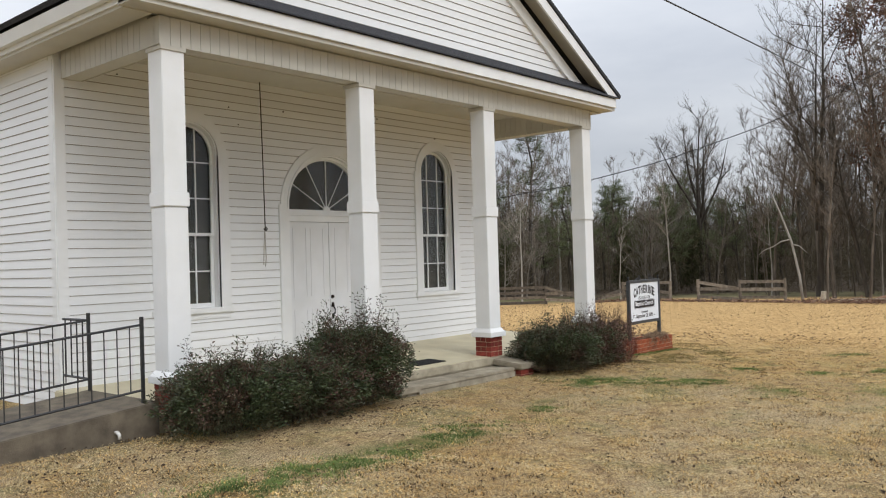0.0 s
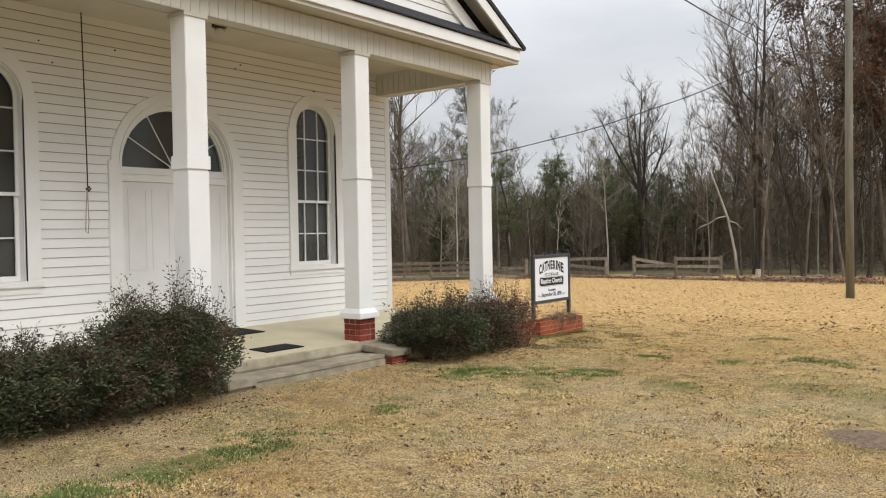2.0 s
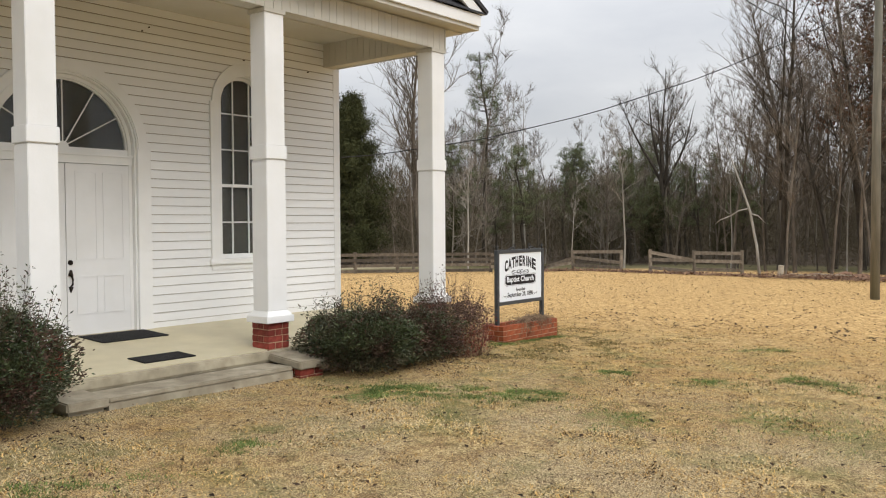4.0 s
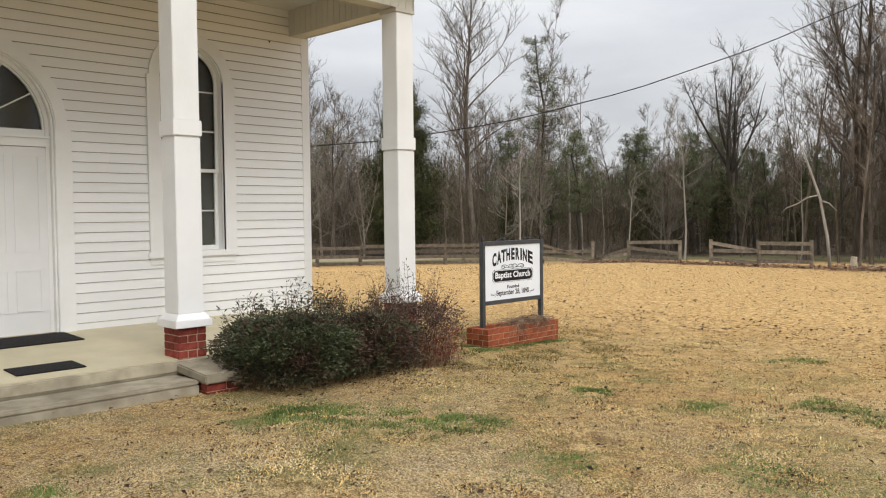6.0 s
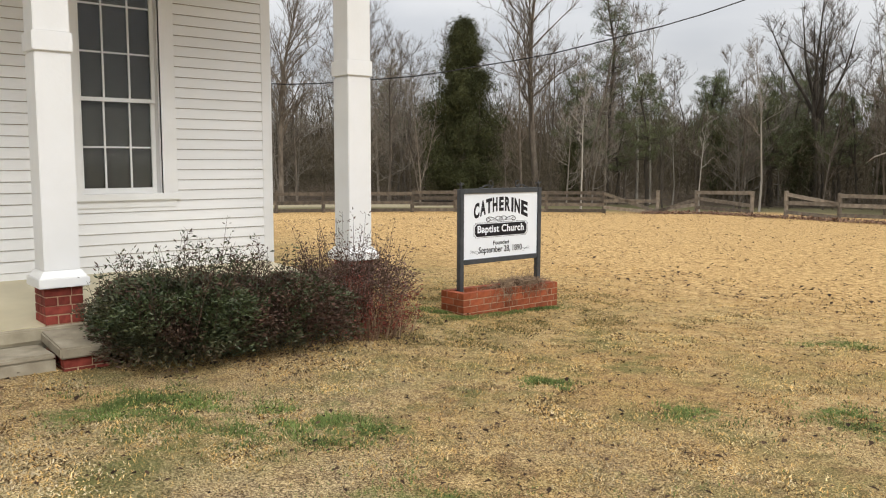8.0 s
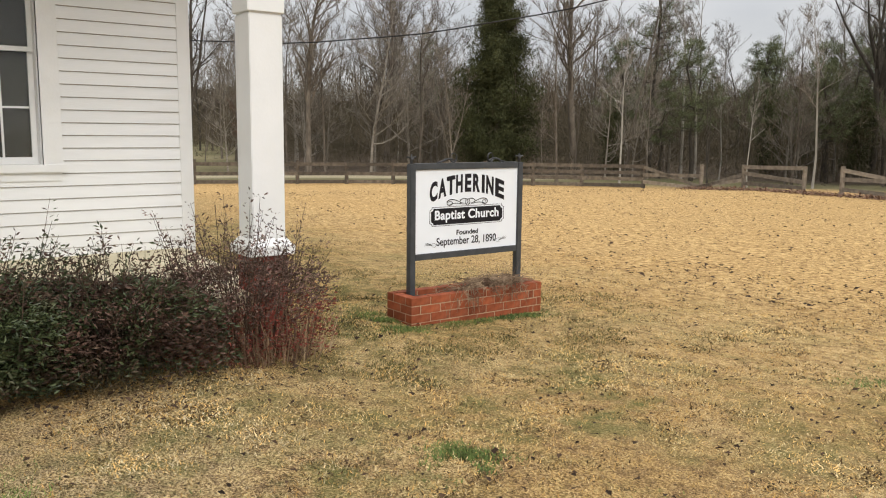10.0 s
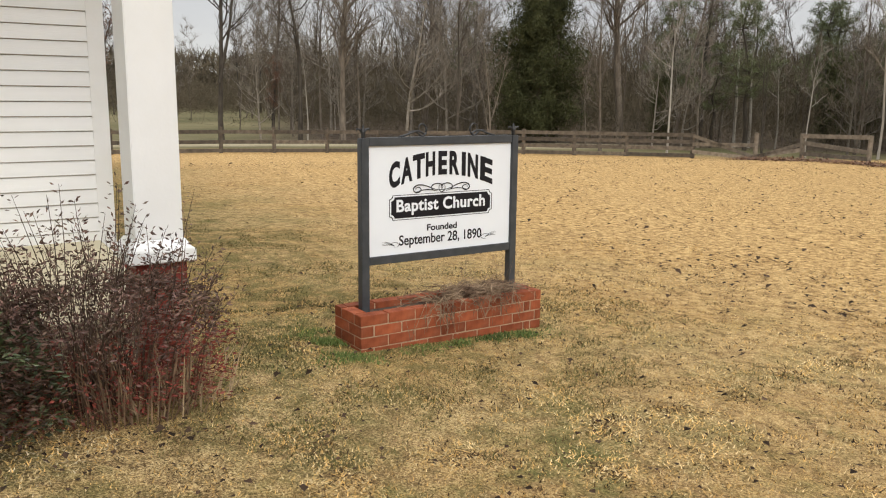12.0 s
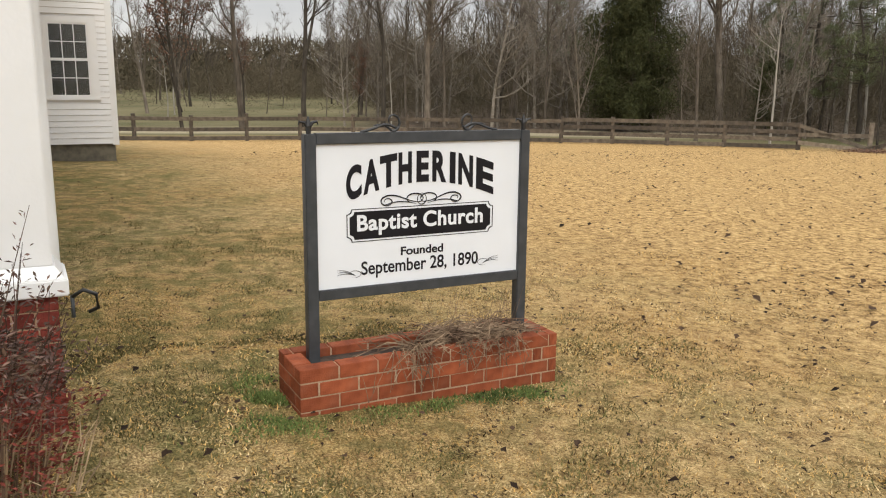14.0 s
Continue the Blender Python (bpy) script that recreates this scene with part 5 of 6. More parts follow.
# ---- trees ----
def tree_meshes(seed, height, girth, bark, twig_mat, spread=0.34, first=0.3, limbs=16, twigs=2600, forks=0, sub=5, lean=0.02, fork_at=(0.02, 0.3), splay=0.28, rise=(0.5, 1.5)):
    """A bare winter tree: trunk, limbs and three orders of branches as tapered tubes, ending in fine twigs."""
    rng = random.Random(seed)
    wood, tv, tf = Geo(), [], []
    tips = []

    def limb(p, d, ln, r, depth):
        n = (5, 3, 2)[depth]
        pts, rad = [p.copy()], [r]
        for k in range(n):
            d = (d + Vector((rng.gauss(0, 0.20), rng.gauss(0, 0.20), rng.gauss(0.10, 0.12)))).normalized()
            p = p + d * (ln / n)
            pts.append(p.copy())
            rad.append(max(0.006, r * (1 - 0.80 * (k + 1) / n)))
        wood.tube(pts, rad, 4 if depth == 0 else 3, cap=False)
        if depth < 2:
            for q in range(sub + 1 if depth == 0 else sub - 1):
                k = rng.uniform(0.18, 0.97) * n
                i = min(int(k), n - 1)
                way = (pts[i + 1] - pts[i]).normalized()
                a = rng.uniform(0, 6.283)
                nd = (way + Vector((math.cos(a), math.sin(a), rng.uniform(-0.15, 0.6))) * rng.uniform(0.5, 1.0)).normalized()
                limb(pts[i].lerp(pts[i + 1], k - i), nd, ln * rng.uniform(0.30, 0.58), max((0.013, 0.010)[depth], r * 0.48), depth + 1)
        for q0, q1 in zip(pts, pts[1:]):
            tips.append((q0.lerp(q1, 0.6), (q1 - q0).normalized(), ln))
            tips.append((q1, (q1 - q0).normalized(), ln))

    trunks = [(Vector((0, 0, -0.2)), Vector((rng.gauss(0, lean), rng.gauss(0, lean), 1)).normalized(), height, girth)]
    for f in range(forks):
        a = 6.283 * f / forks + rng.uniform(-0.5, 0.5)
        at = rng.uniform(*fork_at)
        trunks.append((Vector((0, 0, height * at)), Vector((math.cos(a) * splay, math.sin(a) * splay, 1)).normalized(), height * (0.97 - at) * rng.uniform(0.75, 1.0), girth * 0.6))
    for base, d, ht, gr in trunks:
        pts, rad, p = [base.copy()], [gr * 1.25 if base.z < 0 else gr], base.copy()
        n = 10
        for k in range(n):
            d = (d + Vector((rng.gauss(0, 0.045), rng.gauss(0, 0.045), 0.03))).normalized()
            p = p + d * (ht / n)
            pts.append(p.copy())
            rad.append(max(0.008, gr * (1 - 0.95 * ((k + 1) / n) ** 1.1)))
        wood.tube(pts, rad, 7, cap=False)
        for j in range(limbs if base.z < 0 else limbs // 2):
            k = (first + (0.97 - first) * (j + rng.random()) / limbs) * n if base.z < 0 else rng.uniform(0.2, 0.95) * n
            i = min(int(k), n - 1)
            q = pts[i].lerp(pts[i + 1], k - i)
            a = rng.uniform(0, 6.283)
            up = max(0.0, (k / n - first) / (1 - first)) if base.z < 0 else k / n
            ln = ht * spread * ((0.75 + 0.5 * up) * math.sqrt(max(0.0, 1 - up)) + 0.18) * rng.uniform(0.65, 1.1)
            limb(q, Vector((math.cos(a), math.sin(a), rng.uniform(*rise))).normalized(), ln, rad[i] * 0.38 + 0.010, 0)
    for _ in range(twigs):
        q, d, ln = rng.choice(tips)
        e = (d * 0.9 + Vector((rng.gauss(0, 0.5), rng.gauss(0, 0.5), rng.gauss(0.2, 0.4)))).normalized() * rng.uniform(0.25, 0.85)
        s = e.cross(Vector((rng.gauss(0, 1), rng.gauss(0, 1), rng.gauss(0, 1)))).normalized() * rng.uniform(0.007, 0.012)
        i = len(tv)
        tv += [tuple(q - s), tuple(q + s), tuple(q + e)]
        tf.append((i, i + 1, i + 2))
    wm = raw_mesh("trunk", wood.v, wood.f, bark)
    wm.polygons.foreach_set("use_smooth", [True] * len(wm.polygons))
    return wm, raw_mesh("crown", tv, tf, twig_mat), tips


def tree_thing(name, meshes, x, y, turn, scale, label, group="woodland trees"):
    t = new(name)
    t.matrix_basis = pose(x, y, ground_z(x, y) - 0.05, 0, 0, turn) @ Matrix.Diagonal((scale, scale, scale, 1))
    tagged(t, label, "tree", group)
    for nm, me in meshes:
        part(nm, me, None, t)
    return t


def leaf_tufts(rng, centres, radius, n, size, flat=1.0, width=0.42, droop=0.0, burst=False):
    """Loose clumps of leaf blades round the given centres."""
    v, f = [], []
    for c in centres:
        for _ in range(n):
            p = c + Vector((rng.gauss(0, 1), rng.gauss(0, 1), rng.gauss(0, flat))) * radius * 0.5
            d = Vector((rng.gauss(0, 1), rng.gauss(0, 1), rng.gauss(0, 1) - droop)).normalized()
            if burst:
                p = c + d * radius * rng.uniform(0.05, 0.5)
            d *= size * rng.uniform(0.6, 1.4)
            s = d.cross(Vector((rng.gauss(0, 1), rng.gauss(0, 1), rng.gauss(0, 1)))).normalized() * size * width
            i = len(v)
            v += [tuple(p - s), tuple(p + s), tuple(p + d)]
            f.append((i, i + 1, i + 2))
    return v, f


KINDS = []
KIND_TALL = {}
for k in range(10):
    bark, tw = ((BARK, TWIG), (BARK_DARK, TWIG_DARK), (BARK, TWIG))[k % 3]
    tall = 15 + (k % 4) * 1.6
    KINDS.append(tree_meshes(100 + k, tall, 0.12 + 0.022 * (k % 4), bark, tw, spread=0.19 + 0.045 * (k % 3), first=0.22 + 0.09 * (k % 3), limbs=17 + k % 5, twigs=1500, forks=(0, 0, 1, 0, 2)[k % 5], sub=4, lean=0.035))
    KIND_TALL[KINDS[-1][0].name] = tall
SLIM = [tree_meshes(150 + k, 12 + k, 0.070, BARK, TWIG, spread=0.15, first=0.3, limbs=14, twigs=700, sub=4, lean=0.05) for k in range(3)]
PALE = [tree_meshes(160 + k, 14 + k, 0.10, BARK_PALE, TWIG, spread=0.17, first=0.45, limbs=12, twigs=700, sub=4, lean=0.03) for k in range(2)]
for k, m in enumerate(SLIM + PALE):
    KIND_TALL[m[0].name] = (12, 13, 14, 14, 15)[k]
BIG = tree_meshes(170, 13.6, 0.21, BARK_DARK, TWIG_DARK, spread=0.24, first=0.42, limbs=9, twigs=1500, forks=6, sub=4, fork_at=(0.30, 0.48), splay=0.42, rise=(0.6, 1.6))
BROAD = tree_meshes(171, 18.5, 0.24, BARK, TWIG, spread=0.25, first=0.26, limbs=40, twigs=3600, sub=5, rise=(0.7, 1.8))


def put(kind, x, y, turn, scale, label):
    tree_thing("tree", (("trunk", kind[0]), ("crown", kind[1])), x, y, turn, scale, label)


put(BIG, -25.6, 58.8, 40, 1.0, "big dark bare tree with forked ascending limbs")
put(BIG, -3.0, 62.0, 160, 1.3, "big dark bare tree with forked ascending limbs")
put(BROAD, -38.5, 47.6, 10, 1.0, "tall broad bare hardwood tree with ascending branches")
put(BROAD, -51.0, 42.0, 200, 0.85, "tall broad bare hardwood tree with ascending branches")
put(BROAD, -47.5, 34.0, 90, 0.80, "broad bare hardwood tree leaning over the field fence")
put(BROAD, -12.5, 58.0, 130, 1.05, "tall broad bare hardwood tree with ascending branches")
put(BROAD, -15.5, 53.0, 250, 0.85, "tall broad bare hardwood tree with ascending branches")
put(PALE[0], -22.8, 47.6, 30, 0.62, "slender pale-barked bare tree beside the fence gap")
put(PALE[0], -32.4, 50.3, 80, 0.85, "slender pale-barked bare tree behind the fence")
put(PALE[1], -31.9, 50.9, 10, 0.80, "slender pale-barked bare tree behind the fence")
put(SLIM[2], -35.3, 48.7, 20, 1.2, "straight slim bare tree standing above its neighbours")
put(SLIM[0], -12.6, 43.8, 0, 0.9, "slim crooked bare tree at the edge of the lawn")
put(SLIM[1], -11.2, 46.0, 50, 1.0, "slim bare tree at the edge of the woods")
put(SLIM[2], -9.4, 46.5, 150, 1.1, "slim bare tree at the edge of the woods")
for k, (x, y) in enumerate([(-10.3, 47.5), (-8.6, 47.8), (-8.0, 49.5), (-7.0, 47.6), (-12.0, 49.0), (-6.3, 50.0), (-5.0, 48.0), (-14.8, 50.0), (-17.5, 50.5)]):
    put(KINDS[k % 9], x, y, 37 * k, 0.80 + 0.05 * (k % 4), "tall bare hardwood tree at the edge of the woods")
# lone trees in the field past the fence
for k, (x, y, sc) in enumerate([(-47.6, 23.4, 0.85), (-46.6, 26.4, 0.80), (-45.2, 30.3, 0.9)]):
    put(KINDS[(4 * k + 3) % 10], x, y, 80 * k, sc, "lone bare tree just past the field fence")
# low spreading trees along the edge of the woods
BARK_GREY = material("lichened_grey_bark", (0.15, 0.128, 0.102), (0.27, 0.238, 0.196), 6, 0.95, bump=0.4, bump_scale=25, random_piece=0.3, spec=0.15)
SPREADING = [tree_meshes(180 + k, 8.5 + k, 0.10, BARK_GREY, BARK_GREY, spread=0.36, first=0.16, limbs=17, twigs=1100, sub=4, lean=0.06, rise=(-0.1, 0.8)) for k in range(3)]
edge_rng = random.Random(52)
for k in range(24):
    deg = radians(edge_rng.uniform(108, 157))
    far = edge_rng.uniform(43.5, 54)
    x, y = -6 + far * math.cos(deg), 11 + far * math.sin(deg)
    limit = 46.5 if x > -24 else 45.5 - (-24 - x) * 0.62
    if y > limit and not 131.5 < math.degrees(deg) < 138.5:
        put(SPREADING[k % 3], x, y, 51 * k, edge_rng.uniform(0.55, 1.0), "low spreading bare tree with pale grey branches")
# dead leaning tree with a fallen side limb
dead = new("dead_tree")
dead.matrix_basis = pose(-13.5, 43.0, ground_z(-13.5, 43.0))
tagged(dead, "leaning pale dead tree with one drooping limb", "tree")
part("trunk", Geo().tube([(0, 0, -0.2), (-0.14, 0, 1.3), (-0.50, 0.1, 3.0), (-1.02, 0.1, 4.5), (-1.75, 0.1, 6.4)], [0.075, 0.068, 0.058, 0.045, 0.02], 7), BARK_PALE, dead, smooth=True)
part("limb", Geo().tube([(-0.56, 0.1, 3.15), (-1.0, 0, 3.05), (-1.4, 0, 2.80), (-1.85, -0.1, 2.62), (-2.1, -0.1, 2.40)], [0.036, 0.033, 0.03, 0.022, 0.01], 6), BARK_PALE, dead, smooth=True)
part("limb", Geo().tube([(-0.5, 0.1, 2.9), (-0.1, 0, 2.8), (0.25, 0, 2.45)], [0.04, 0.03, 0.012], 6), BARK_PALE, dead, smooth=True)

def wood_scale(kind, x, y, rng):
    """The woods stand lower to the north-west of the sign, and tall at both ends."""
    deg = math.degrees(math.atan2(y - 4, x + 1))
    slope = float(np.interp(deg, (85, 100, 106, 110, 114, 117.5, 120, 123.5, 126, 131, 139, 150, 165), (0.30, 0.31, 0.28, 0.24, 0.20, 0.165, 0.150, 0.180, 0.18, 0.185, 0.205, 0.195, 0.20)))
    return max(0.3, min(1.15, slope * math.hypot(x + 1, y - 4) / KIND_TALL[kind[0].name])) * rng.uniform(0.62, 1.0)


rng = random.Random(5)
taken = []
n_trees = 0
while n_trees < 138:
    th = radians(rng.uniform(72, 158))
    r = 38 + 56 * rng.random() ** 0.9
    x, y = -8 + r * math.cos(th), 10 + r * math.sin(th)
    edge = 46.5 if x > -24 else 45.5 - (-24 - x) * 0.62
    if y < edge + 1.2 or any((x - a) ** 2 + (y - b) ** 2 < 2.2 for a, b in taken):
        continue
    taken.append((x, y))
    kind = rng.choice(KINDS + KINDS + SLIM)
    put(kind, round(x, 2), round(y, 2), rng.uniform(0, 360), wood_scale(kind, x, y, rng), rng.choice(("bare grey-brown hardwood tree in the winter woods", "tall thin bare hardwood tree in the winter woods")))
    n_trees += 1
n_trees = 0
while n_trees < 40:
    th = radians(rng.uniform(156, 186))
    r = 60 + 55 * rng.random()
    x, y = -8 + r * math.cos(th), 12 + r * math.sin(th)
    if x > -43 - max(0, (22 - y)) * 0.0 and y < 34 or y < 10:
        continue
    put(rng.choice(KINDS + SLIM), round(x, 2), round(y, 2), rng.uniform(0, 360), rng.uniform(0.6, 0.9), "scattered bare tree in the field past the fence")
    n_trees += 1

saplings = 0
while saplings < 95:
    th = radians(rng.uniform(74, 176))
    r = 40 + 26 * rng.random()
    x, y = -8 + r * math.cos(th), 10 + r * math.sin(th)
    edge = 46.0 if x > -24 else 45.0 - (-24 - x) * 0.62
    if y < edge or (y < 24 and x > -45) or 130 < math.degrees(math.atan2(y - 12, x + 6)) < 139:
        continue
    put(rng.choice(SLIM + PALE[:1]), round(x, 2), round(y, 2), rng.uniform(0, 360), rng.uniform(0.32, 0.62), "thin bare sapling at the edge of the woods")
    saplings += 1

# evergreens
def cedar_meshes(seed, h, w, blades_each=46):
    rng = random.Random(seed)
    centres = []
    for _ in range(330 if blades_each > 30 else 90):
        k = rng.random() ** 1.15
        a = rng.uniform(0, 6.283)
        # fullest a third of the way up, with a blunt, uneven top
        full = min(1.0, 0.78 + 0.9 * k) * max(0.0, 1 - k ** 2.0) ** 0.9
        ln = w * 0.5 * full * rng.uniform(0.40, 1.18) * (1 + 0.42 * noise.noise((math.cos(a) * 1.6, math.sin(a) * 1.6, k * 5 + seed))) + 0.10
        rise = rng.uniform(-0.05, 0.40)
        for t in (0.30, 0.5, 0.66, 0.8, 0.92, 1.0):
            r = ln * t
            centres.append(Vector((r * math.cos(a), r * math.sin(a), 0.7 + (h - 1.0) * k + rise * r + rng.gauss(0, 0.08))))
    v, f = leaf_tufts(rng, centres, 0.50, blades_each, 0.23 if blades_each > 30 else 0.26, width=0.09, droop=0.7)
    wood = Geo().tube([(0, 0, -0.2), (0, 0, h * 0.6), (0, 0, h * 0.97)], [0.22, 0.12, 0.02], 7)
    return raw_mesh("trunk", wood.v, wood.f, BARK), raw_mesh("crown", v, f, CEDAR)


cm = cedar_meshes(7, 11.4, 5.5, 50)
tree_thing("cedar_tree", (("trunk", cm[0]), ("crown", cm[1])), -40.5, 43.1, 0, 1.0, "dense dark green cedar tree with a ragged cone", "evergreen trees")
cm2 = cedar_meshes(8, 6.0, 1.8, 16)
for k, (x, y, s) in enumerate([(-37.0, 49.5, 0.7), (-26.0, 58.0, 0.9), (-31.5, 58.0, 0.9), (-22.0, 61.0, 1.0), (-33.0, 64.0, 1.1)]):
    tree_thing("cedar_tree", (("trunk", cm2[0]), ("crown", cm2[1])), x, y, 47 * k, s, "dark green young evergreen among the bare trees", "evergreen trees")


def pine_meshes(seed, h):
    rng = random.Random(seed)
    wood, centres = Geo(), []
    pts = [Vector((rng.gauss(0, 0.05) * k, rng.gauss(0, 0.05) * k, h * k / 6)) for k in range(7)]
    wood.tube(pts, [0.16 - 0.021 * k for k in range(7)], 7)
    for _ in range(64):
        k = 1.0 - 0.66 * rng.random() ** 0.8
        a = rng.uniform(0, 6.283)
        ln = (0.35 + 2.3 * (1 - k) ** 0.55) * rng.uniform(0.35, 1.15)
        b = Vector((0, 0, h * k)).lerp(pts[6], k * 0.5) if k > 0.98 else pts[int(k * 6)].lerp(pts[min(6, int(k * 6) + 1)], k * 6 - int(k * 6))
        m = b + Vector((math.cos(a) * ln * 0.55, math.sin(a) * ln * 0.55, 0.05 * ln))
        e = b + Vector((math.cos(a) * ln, math.sin(a) * ln, 0.30 * ln + rng.uniform(-0.1, 0.3)))
        wood.tube([b, m, e], [0.030, 0.022, 0.010], 4)
        centres += [m.lerp(e, t) + Vector((rng.gauss(0, 0.16), rng.gauss(0, 0.16), 0.10)) for t in (0.25, 0.7, 1.0)]
        centres.append(e + Vector((rng.gauss(0, 0.22), rng.gauss(0, 0.22), 0.05)))
    v, f = leaf_tufts(rng, centres, 0.40, 30, 0.25, 0.6, width=0.05, burst=True)
    return raw_mesh("trunk", wood.v, wood.f, BARK_DARK), raw_mesh("crown", v, f, PINE)


PINES = [pine_meshes(31, 15.0), pine_meshes(32, 11.5), pine_meshes(33, 9.0)]
pine_spots = [(-36.0, 51.8, 0, 1.0), (-33.0, 60.0, 2, 0.9), (-44.0, 58.0, 2, 1.0), (-9.0, 66.0, 2, 1.1), (-60.0, 52.0, 1, 0.9), (-19.0, 56.5, 2, 0.7)]
pine_rng = random.Random(88)
while len(pine_spots) < 26:
    deg, far = radians(pine_rng.uniform(110.5, 125.5)), pine_rng.uniform(52, 78)
    px, py = -1 + far * math.cos(deg), 4 + far * math.sin(deg)
    if py > 52 - max(0, -24 - px) * 0.6:
        pine_spots.append((px, py, 2 if far < 64 else 1, pine_rng.uniform(0.62, 0.95) * 0.9))
for k, (x, y, j, s) in enumerate(pine_spots):
    p = PINES[j]
    tree_thing("pine_tree", (("trunk", p[0]), ("crown", p[1])), x, y, 61 * k, s, "tall thin pine with tufts of green needles", "evergreen trees")
# hardwoods that keep some brown leaves
for k, (x, y, s, n) in enumerate([(-9.6, 49.0, 1.05, 900), (-8.2, 51.5, 1.1, 900), (-11.4, 53.0, 1.0, 500), (-58.0, 26.0, 0.5, 260), (-48.0, 20.4, 0.80, 330), (-56.0, 33.0, 0.24, 700)]):
    kind = KINDS[(k * 3 + 1) % 9]
    rr = random.Random(60 + k)
    v, f = leaf_tufts(rr, [rr.choice(kind[2])[0] for _ in range(n)], 0.5, 9, 0.15)
    tree_thing("tree", (("trunk", kind[0]), ("crown", kind[1]), ("clinging_leaves", raw_mesh("clinging_leaves", v, f, BROWNLEAF))), x, y, 70 * k, s, "bare tree holding patches of dry brown leaves", "woodland trees")

# ---- brush under the trees, and distance ----
rng = random.Random(77)
v, f = [], []
made = 0
while made < 150000:
    th = radians(rng.uniform(70, 153))
    r = 40 + 55 * rng.random() ** 0.8
    x, y = -8 + r * math.cos(th), 10 + r * math.sin(th)
    edge = 47.5 if x > -24 else 46.5 - (-24 - x) * 0.62
    if y < edge + 4.5:
        continue
    tall = 2.0 + 3.8 * (0.5 + noise.noise((x * 0.12, y * 0.12, 3)))
    z = ground_z(x, y) + tall * rng.random() ** 1.25
    ln = rng.uniform(0.3, 1.4)
    e = Vector((rng.gauss(0, 0.55), rng.gauss(0, 0.55), rng.gauss(0.55, 0.5))).normalized() * ln
    s = e.cross(Vector((rng.gauss(0, 1), rng.gauss(0, 1), rng.gauss(0, 1)))).normalized() * rng.uniform(0.006, 0.020)
    q = Vector((x, y, z))
    i = len(v)
    v += [tuple(q - s), tuple(q + s), tuple(q + e)]
    f.append((i, i + 1, i + 2))
    made += 1
for _ in range(34000):
    th = radians(rng.uniform(152, 168))
    r = 92 + 30 * rng.random()
    x, y = -8 + r * math.cos(th), 10 + r * math.sin(th)
    z = ground_z(x, y) + (3.2 + 3.0 * noise.noise((x * 0.15, y * 0.15, 3))) * rng.random() ** 1.1
    e = Vector((rng.gauss(0, 0.55), rng.gauss(0, 0.55), rng.gauss(0.55, 0.5))).normalized() * rng.uniform(0.3, 1.4)
    s = e.cross(Vector((rng.gauss(0, 1), rng.gauss(0, 1), rng.gauss(0, 1)))).normalized() * rng.uniform(0.006, 0.020)
    q = Vector((x, y, z))
    i = len(v)
    v += [tuple(q - s), tuple(q + s), tuple(q + e)]
    f.append((i, i + 1, i + 2))
for _ in range(22000):
    th = radians(rng.uniform(150, 184))
    r = 62 + 50 * rng.random()
    x, y = -8 + r * math.cos(th), 12 + r * math.sin(th)
    dense = noise.noise((x * 0.16, y * 0.16, 9))
    if x > -44 or dense < 0.0:
        continue
    z = ground_z(x, y) + (1.5 + 4.5 * dense) * rng.random() ** 0.9 + (1.2 if rng.random() < 0.5 else 0)
    e = Vector((rng.gauss(0, 0.6), rng.gauss(0, 0.6), rng.gauss(0.4, 0.5))).normalized() * rng.uniform(0.4, 1.6)
    s = e.cross(Vector((rng.gauss(0, 1), rng.gauss(0, 1), rng.gauss(0, 1)))).normalized() * rng.uniform(0.008, 0.022)
    q = Vector((x, y, z))
    i = len(v)
    v += [tuple(q - s), tuple(q + s), tuple(q + e)]
    f.append((i, i + 1, i + 2))
tagged(new("brush", raw_mesh("brush", v, f, BRUSH)), "tangled brown winter brush under the trees", "brush", kind="stuff")

v, f = [], []
for _ in range(26000):
    th = radians(rng.uniform(154, 190))
    r = 118 + 40 * rng.random()
    x, y = -8 + r * math.cos(th), 12 + r * math.sin(th)
    q = Vector((x, y, ground_z(x, y) + 7.5 * rng.random() ** 1.1))
    e = Vector((rng.gauss(0, 0.5), rng.gauss(0, 0.5), rng.gauss(0.6, 0.5))).normalized() * rng.uniform(0.8, 2.6)
    s = e.cross(Vector((rng.gauss(0, 1), rng.gauss(0, 1), rng.gauss(0, 1)))).normalized() * rng.uniform(0.03, 0.16)
    i = len(v)
    v += [tuple(q - s), tuple(q + s), tuple(q + e)]
    f.append((i, i + 1, i + 2))
tagged(new("far_woods", raw_mesh("far_woods", v, f, BRUSH)), "far brown winter woods on the low ridge", "woods", kind="stuff")

v, f = [], []
for _ in range(95000):
    th = radians(rng.uniform(66, 156))
    r = 70 + 29 * rng.random() ** 0.7
    x, y = -8 + r * math.cos(th), 10 + r * math.sin(th)
    q = Vector((x, y, ground_z(x, y) + 9.0 * rng.random() ** 0.9 * (0.75 + 0.4 * noise.noise((x * 0.08, y * 0.08, 4)))))
    e = Vector((rng.gauss(0, 0.35), rng.gauss(0, 0.35), rng.gauss(0.8, 0.4))).normalized() * rng.uniform(0.8, 3.2)
    s = e.cross(Vector((rng.gauss(0, 1), rng.gauss(0, 1), rng.gauss(0, 1)))).normalized() * rng.uniform(0.010, 0.035)
    i = len(v)
    v += [tuple(q - s), tuple(q + s), tuple(q + e)]
    f.append((i, i + 1, i + 2))
